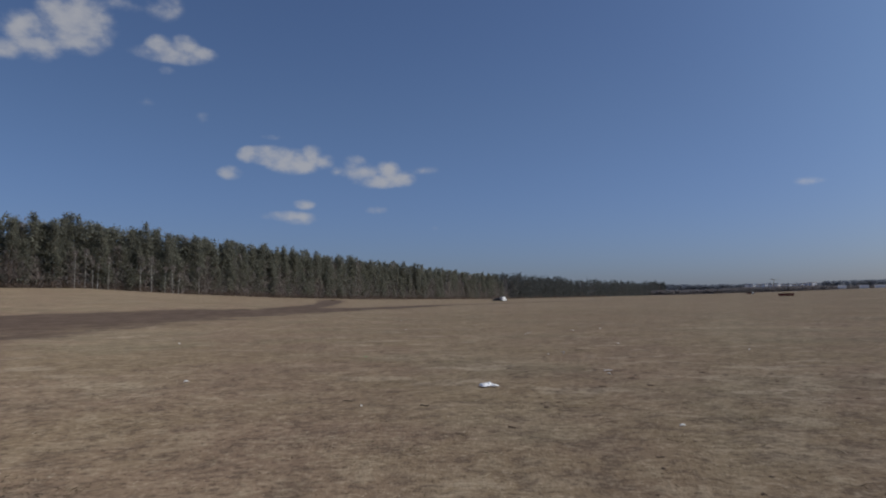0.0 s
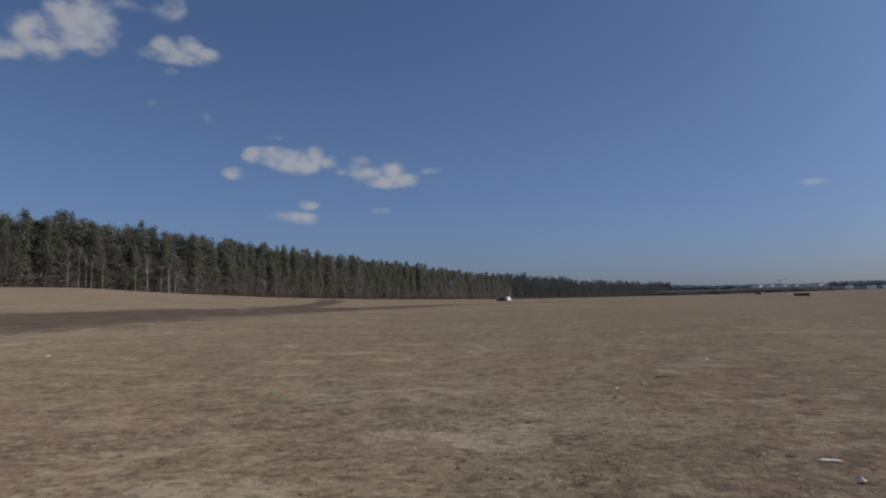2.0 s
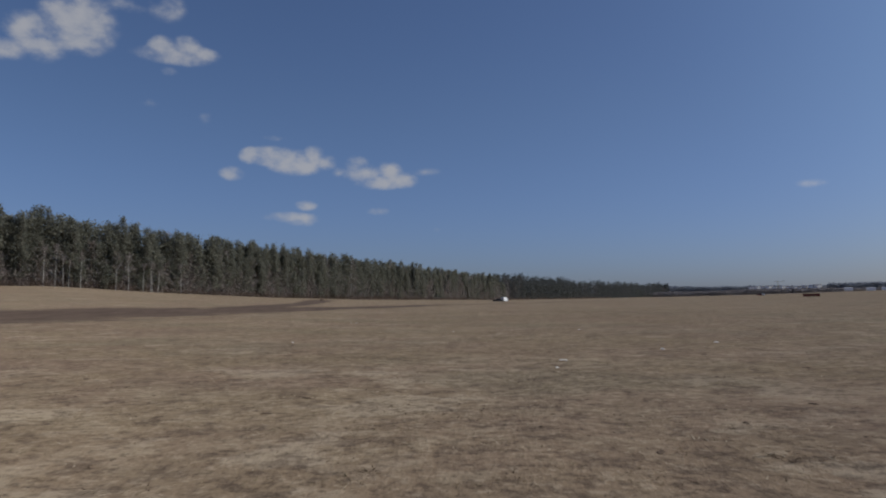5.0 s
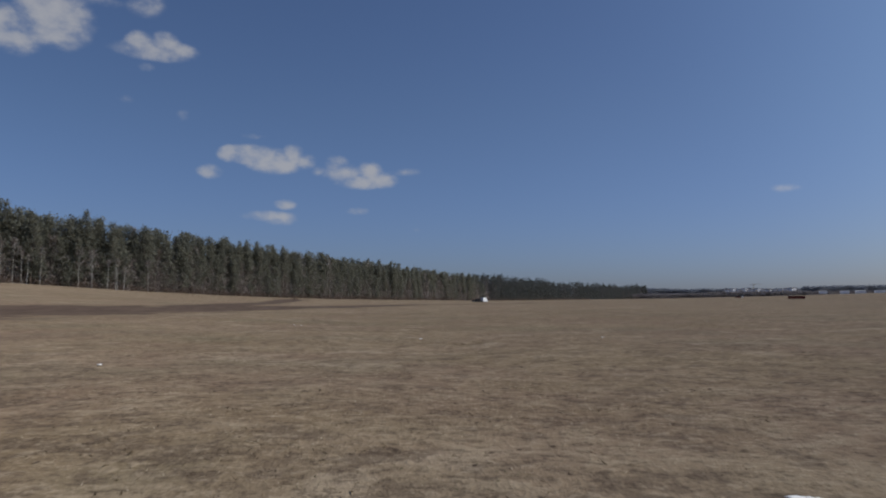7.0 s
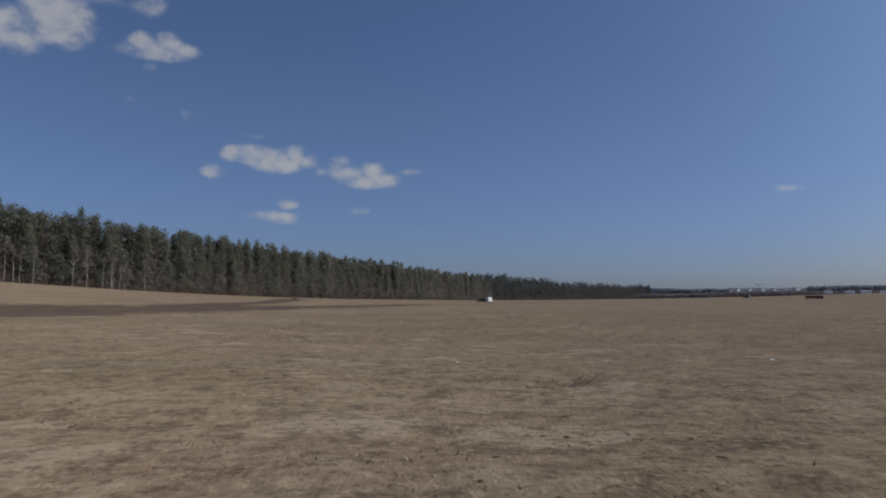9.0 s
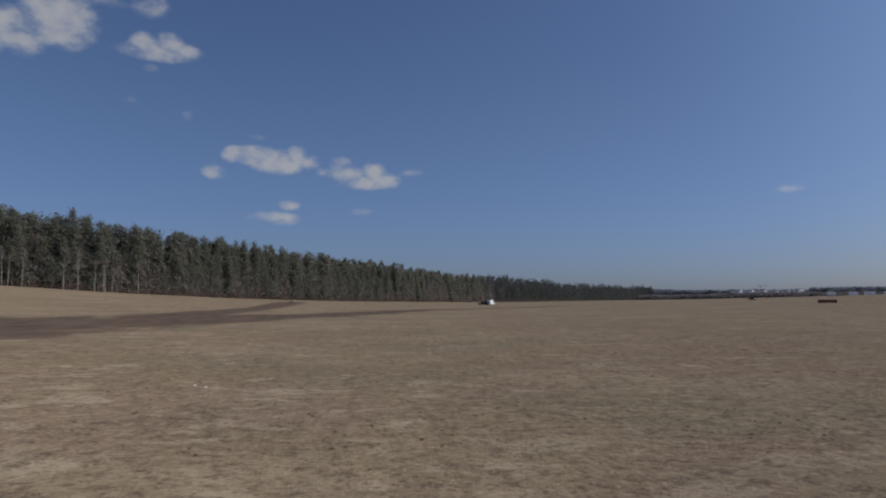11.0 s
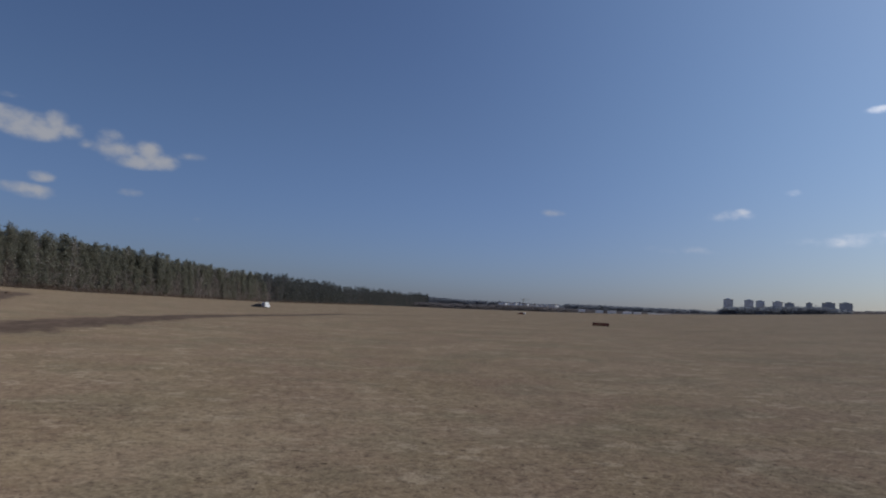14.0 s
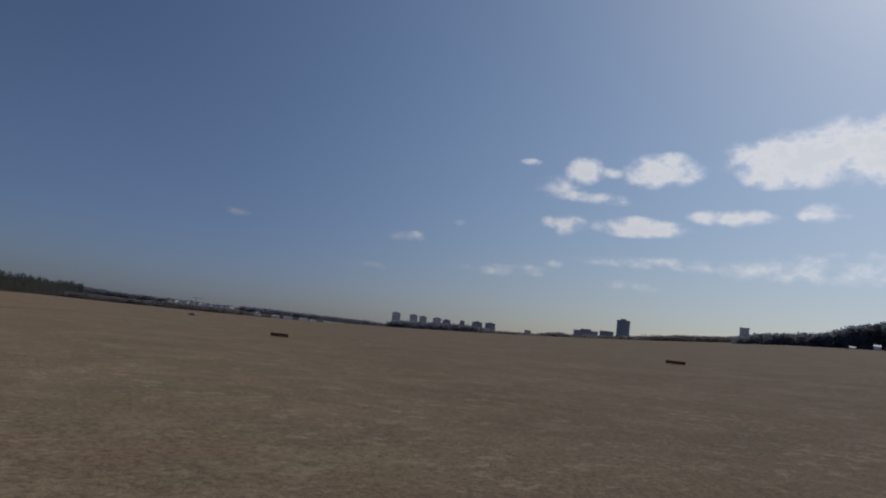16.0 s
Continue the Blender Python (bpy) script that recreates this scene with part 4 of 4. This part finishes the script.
crumpled("plastic_bag", "crumpled white plastic bag lying on dry grass", "litter", at(0.61, 10.2, 8), .34, .29, .062, 4, PLASTIC)
crumpled("paper_sheet", "flat white strip of paper lying on dry grass", "litter", at(3.47, 28.3, -24), .18, .045, .012, 6, PAPER, 14)
for k, (x, y, s) in enumerate(((2.3, 6.8, .07), (2.45, 16.3, .05), (5.2, 20.55, .09), (5.8, 31.0, .09), (7.45, 32.6, .13), (3.21, 27.3, .05),
                           (-1.95, 34.5, .07), (6.54, 42.7, .09), (2.02, 42.9, .07), (-9.4, 24.2, .10), (-4.32, 11.4, .09), (-1.04, 8.3, .035), (2.8, 11.8, .05),
                           (7.46, 16.8, .06), (-3.44, 55.2, .08), (-3.09, 54.9, .06))):
    crumpled("paper_scrap", "small torn scrap of white paper on the grass", "litter", at(x, y, 40 * k), s, s * .7, .025, 20 + k, PAPER, 10)


crumpled("plastic_strip", "thin curled strip of white plastic lying on dry grass", "litter", at(2.90, 12.32, -12), .19, .026, .014, 51, PLASTIC, 14)


def plastic_shred(m):
    """A torn shred of pale film with three narrow arms that curl up from the grass."""
    vs, fs = [], []
    for turn, long in ((0.5, .055), (2.4, .060), (4.3, .075)):
        k = len(vs)
        for i in range(6):
            u = i / 5
            w, r, z = .009 * (1 - .75 * u), long * u, .012 + .034 * math.sin(u * 1.9)
            for side in (-1, 1):
                vs.append((math.cos(turn) * r - math.sin(turn) * side * w, math.sin(turn) * r + math.cos(turn) * side * w, z + side * .004))
        fs += [[k + 2 * i, k + 2 * i + 1, k + 2 * i + 3, k + 2 * i + 2] for i in range(5)]
    ob = tagged(new("plastic_shred", mesh("plastic_shred", vs, fs, FILM, True)), "torn grey-blue shred of plastic film caught in the grass", "litter")
    ob.modifiers.new("thickness", "SOLIDIFY").thickness = 0.002
    ob.matrix_basis = m


plastic_shred(at(2.86, 16.62, 20))
crumpled("green_wrapper", "small crumpled green wrapper on the grass", "litter", at(-1.9, 16.3, 30), .10, .06, .02, 33, GREEN, 10)


# ---- dry grass ----
def soil_clods():
    """Small dark lumps of earth and dung lying about the strip."""
    rng = np.random.default_rng(91)
    vs, fs, spots = [], [], []
    for _ in range(380):
        # loose groups of lumps
        x, y, n = 1.5 + rng.normal(0, 8), rng.uniform(3, 85), int(rng.integers(2, 14))
        spots += [(x + rng.normal(0, .35), y + rng.normal(0, .25), rng.uniform(0.007, 0.022)) for _ in range(n)]
    for _ in range(900):
        x, y, n = rng.uniform(-6, 46), rng.uniform(48, 102), int(rng.integers(1, 9))
        spots += [(x + rng.normal(0, .5), y + rng.normal(0, .4), rng.uniform(0.014, 0.042)) for _ in range(n)]
    spots += [(3.43, 17.6, .06), (3.50, 17.6, .05), (3.36, 17.58, .045), (2.23, 15.5, .04)]
    for _ in range(20):
        # broken rows along the old furrows
        x, y, n = 1.5 + rng.normal(0, 6), rng.uniform(4, 80), int(rng.integers(14, 50))
        slope = rng.uniform(-.12, .02)
        for _ in range(n):
            u = rng.uniform(-3.0, 3.0)
            spots.append((x + u, y + slope * u + rng.normal(0, .05), rng.uniform(0.009, 0.024)))
    for x, y, r in spots:
        z = float(ground_z(x, y))
        k = len(vs)
        for a in range(6):
            q = a / 6 * 6.283 + rng.uniform(-.3, .3)
            e = r * rng.uniform(.7, 1.3)
            vs.append((x + e * math.cos(q), y + e * math.sin(q), z + .004))
        vs.append((x + rng.normal(0, r * .2), y + rng.normal(0, r * .2), z + r * rng.uniform(.4, .8)))
        fs += [[k + a, k + (a + 1) % 6, k + 6] for a in range(6)]
    tagged(new("soil_clods", mesh("soil_clods", vs, fs, CLOD, True)), "small dark clods of earth scattered over the grass", "clods", kind="stuff")


soil_clods()


def soil_spots():
    """Low ragged lumps of bare dark soil where the turf is broken."""
    rng = np.random.default_rng(93)
    spots = [(3.01, 11.2, .10), (2.27, 10.1, .08), (3.02, 10.2, .09), (1.07, 9.2, .08), (1.22, 9.1, .05), (1.19, 8.6, .06), (1.17, 8.2, .06), (1.38, 8.6, .04),
             (4.39, 11.8, .07), (4.59, 11.3, .08), (16.4, 30.4, .16), (2.73, 12.5, .06), (2.23, 15.2, .06), (3.02, 53.1, .07)]
    for _ in range(90):
        x, y = rng.uniform(0, 9), rng.uniform(5, 24)
        spots.append((x, y, rng.uniform(.02, .06)))
    for _ in range(420):
        x, y = rng.uniform(-14, 44), rng.uniform(24, 104)
        spots.append((x, y, rng.uniform(.025, .06) + (rng.uniform(.02, .09) if y > 60 and x > 4 else 0)))
    vs, fs, sides = [], [], 9
    for x, y, r in spots:
        k, turn = len(vs), rng.uniform(0, 3.14)
        for ring in (1.0, 0.6):
            for a in range(sides):
                q = a / sides * 6.283
                e = r * ring * rng.uniform(.6, 1.35)
                px, py = e * math.cos(q), .6 * e * math.sin(q)
                px, py = x + px * math.cos(turn) - py * math.sin(turn), y + px * math.sin(turn) + py * math.cos(turn)
                vs.append((px, py, float(ground_z(px, py)) + (-.004 if ring == 1.0 else r * rng.uniform(.04, .18))))
        vs.append((x, y, float(ground_z(x, y)) + r * .10))
        for a in range(sides):
            n = (a + 1) % sides
            fs.append([k + a, k + n, k + sides + n, k + sides + a])
            fs.append([k + sides + a, k + sides + n, k + 2 * sides])
    tagged(new("soil_lumps", mesh("soil_lumps", vs, fs, CLOD)), "low ragged lumps of bare dark soil in the broken turf", "soil lumps", kind="stuff")


soil_spots()


def twig(m, long, bend, seed):
    """A thin bent dead twig with one side shoot."""
    rng = np.random.default_rng(seed)
    line = [(long * (u - .5), bend * math.sin(u * 3.14) + rng.normal(0, .006), .014 + .006 * math.sin(u * 6)) for u in (0, .2, .4, .6, .8, 1)]
    v, f = join([tube(line, [.005, .006, .006, .005, .004, .002], 6), tube([line[3], (line[3][0] + .04, line[3][1] + .06, .03)], [.003, .001], 5)])
    ob = tagged(new("twig", mesh("twig", v, f, BARK_TWIG, True)), "thin dark dead twig lying on dry grass", "twig")
    ob.matrix_basis = m


twig(at(-1.27, 8.95, 8), .17, -.04, 1)
twig(at(-0.28, 8.2, -20), .12, .02, 2)


def dry_grass():
    """Bent dry blades and flattened straw along the strip that the camera passes low over."""
    rng = np.random.default_rng(77)
    n = 540000
    # tangles: small rosettes of blades, thickest near the line of the walk, spreading where it climbs and turns
    k = n // 16
    cy = rng.uniform(1.5, 96, k)
    spread = np.where(cy < 62, 3 + rng.exponential(3.6, k), 4 + rng.exponential(9.0, k))
    cx = 1.5 + np.clip((cy - 58) * 0.35, 0, 14) + spread * rng.uniform(-1, 1, k) * 1.4
    g = rng.integers(0, k, n)
    ox, oy = rng.normal(0, .07, n), rng.normal(0, .07, n)
    x, y = cx[g] + ox, cy[g] + oy
    keep = track_mask(x, y) < 0.45
    x, y, ox, oy, g = x[keep], y[keep], ox[keep], oy[keep], g[keep]
    n = len(x)
    # short upright tufts in patches, flattened straw between
    up = (lumps(x, y, 0.42) + 0.6 * lumps(x + 50, y, 1.7) > 0.74) & (rng.random(n) < 0.8)
    tall = np.where(up, rng.uniform(.010, .022, n), 0.005 + 0.010 * rng.random(n))
    # blades of one tangle lean much the same way
    a = (rng.uniform(0, 6.283, k))[g] + rng.normal(0, 1.6, n)
    lean = tall * rng.uniform(3.0, 6.0, n)
    # longer matted straw over one stretch of the strip
    shaggy = np.clip(np.minimum((y - 28) / 6, (50 - y) / 6), 0, 1) * (lumps(x + 9, y, 0.8) > 0.45)
    lean = lean * (1 + 0.4 * shaggy)
    w = np.where(up, rng.uniform(0.004, 0.011, n), rng.uniform(0.004, 0.012, n))
    z = ground_z(x, y) - 0.01
    px, py = -np.sin(a) * w, np.cos(a) * w
    base0 = np.stack([x - px, y - py, z], 1)
    base1 = np.stack([x + px, y + py, z], 1)
    tip = np.stack([x + np.cos(a) * lean, y + np.sin(a) * lean, z + tall], 1)
    v = np.stack([base0, base1, tip], 1).reshape(-1, 3)
    me = bpy.data.meshes.new("dry_grass")
    me.vertices.add(len(v))
    me.vertices.foreach_set("co", v.astype(np.float32).ravel())
    me.loops.add(len(v))
    me.loops.foreach_set("vertex_index", np.arange(len(v), dtype=np.int32))
    me.polygons.add(n)
    me.polygons.foreach_set("loop_start", np.arange(0, len(v), 3, dtype=np.int32))
    me.materials.append(BLADE)
    me.update(calc_edges=True)
    tagged(new("dry_grass", me), "short bent blades of dry straw-coloured grass", "grass", kind="stuff")


dry_grass()
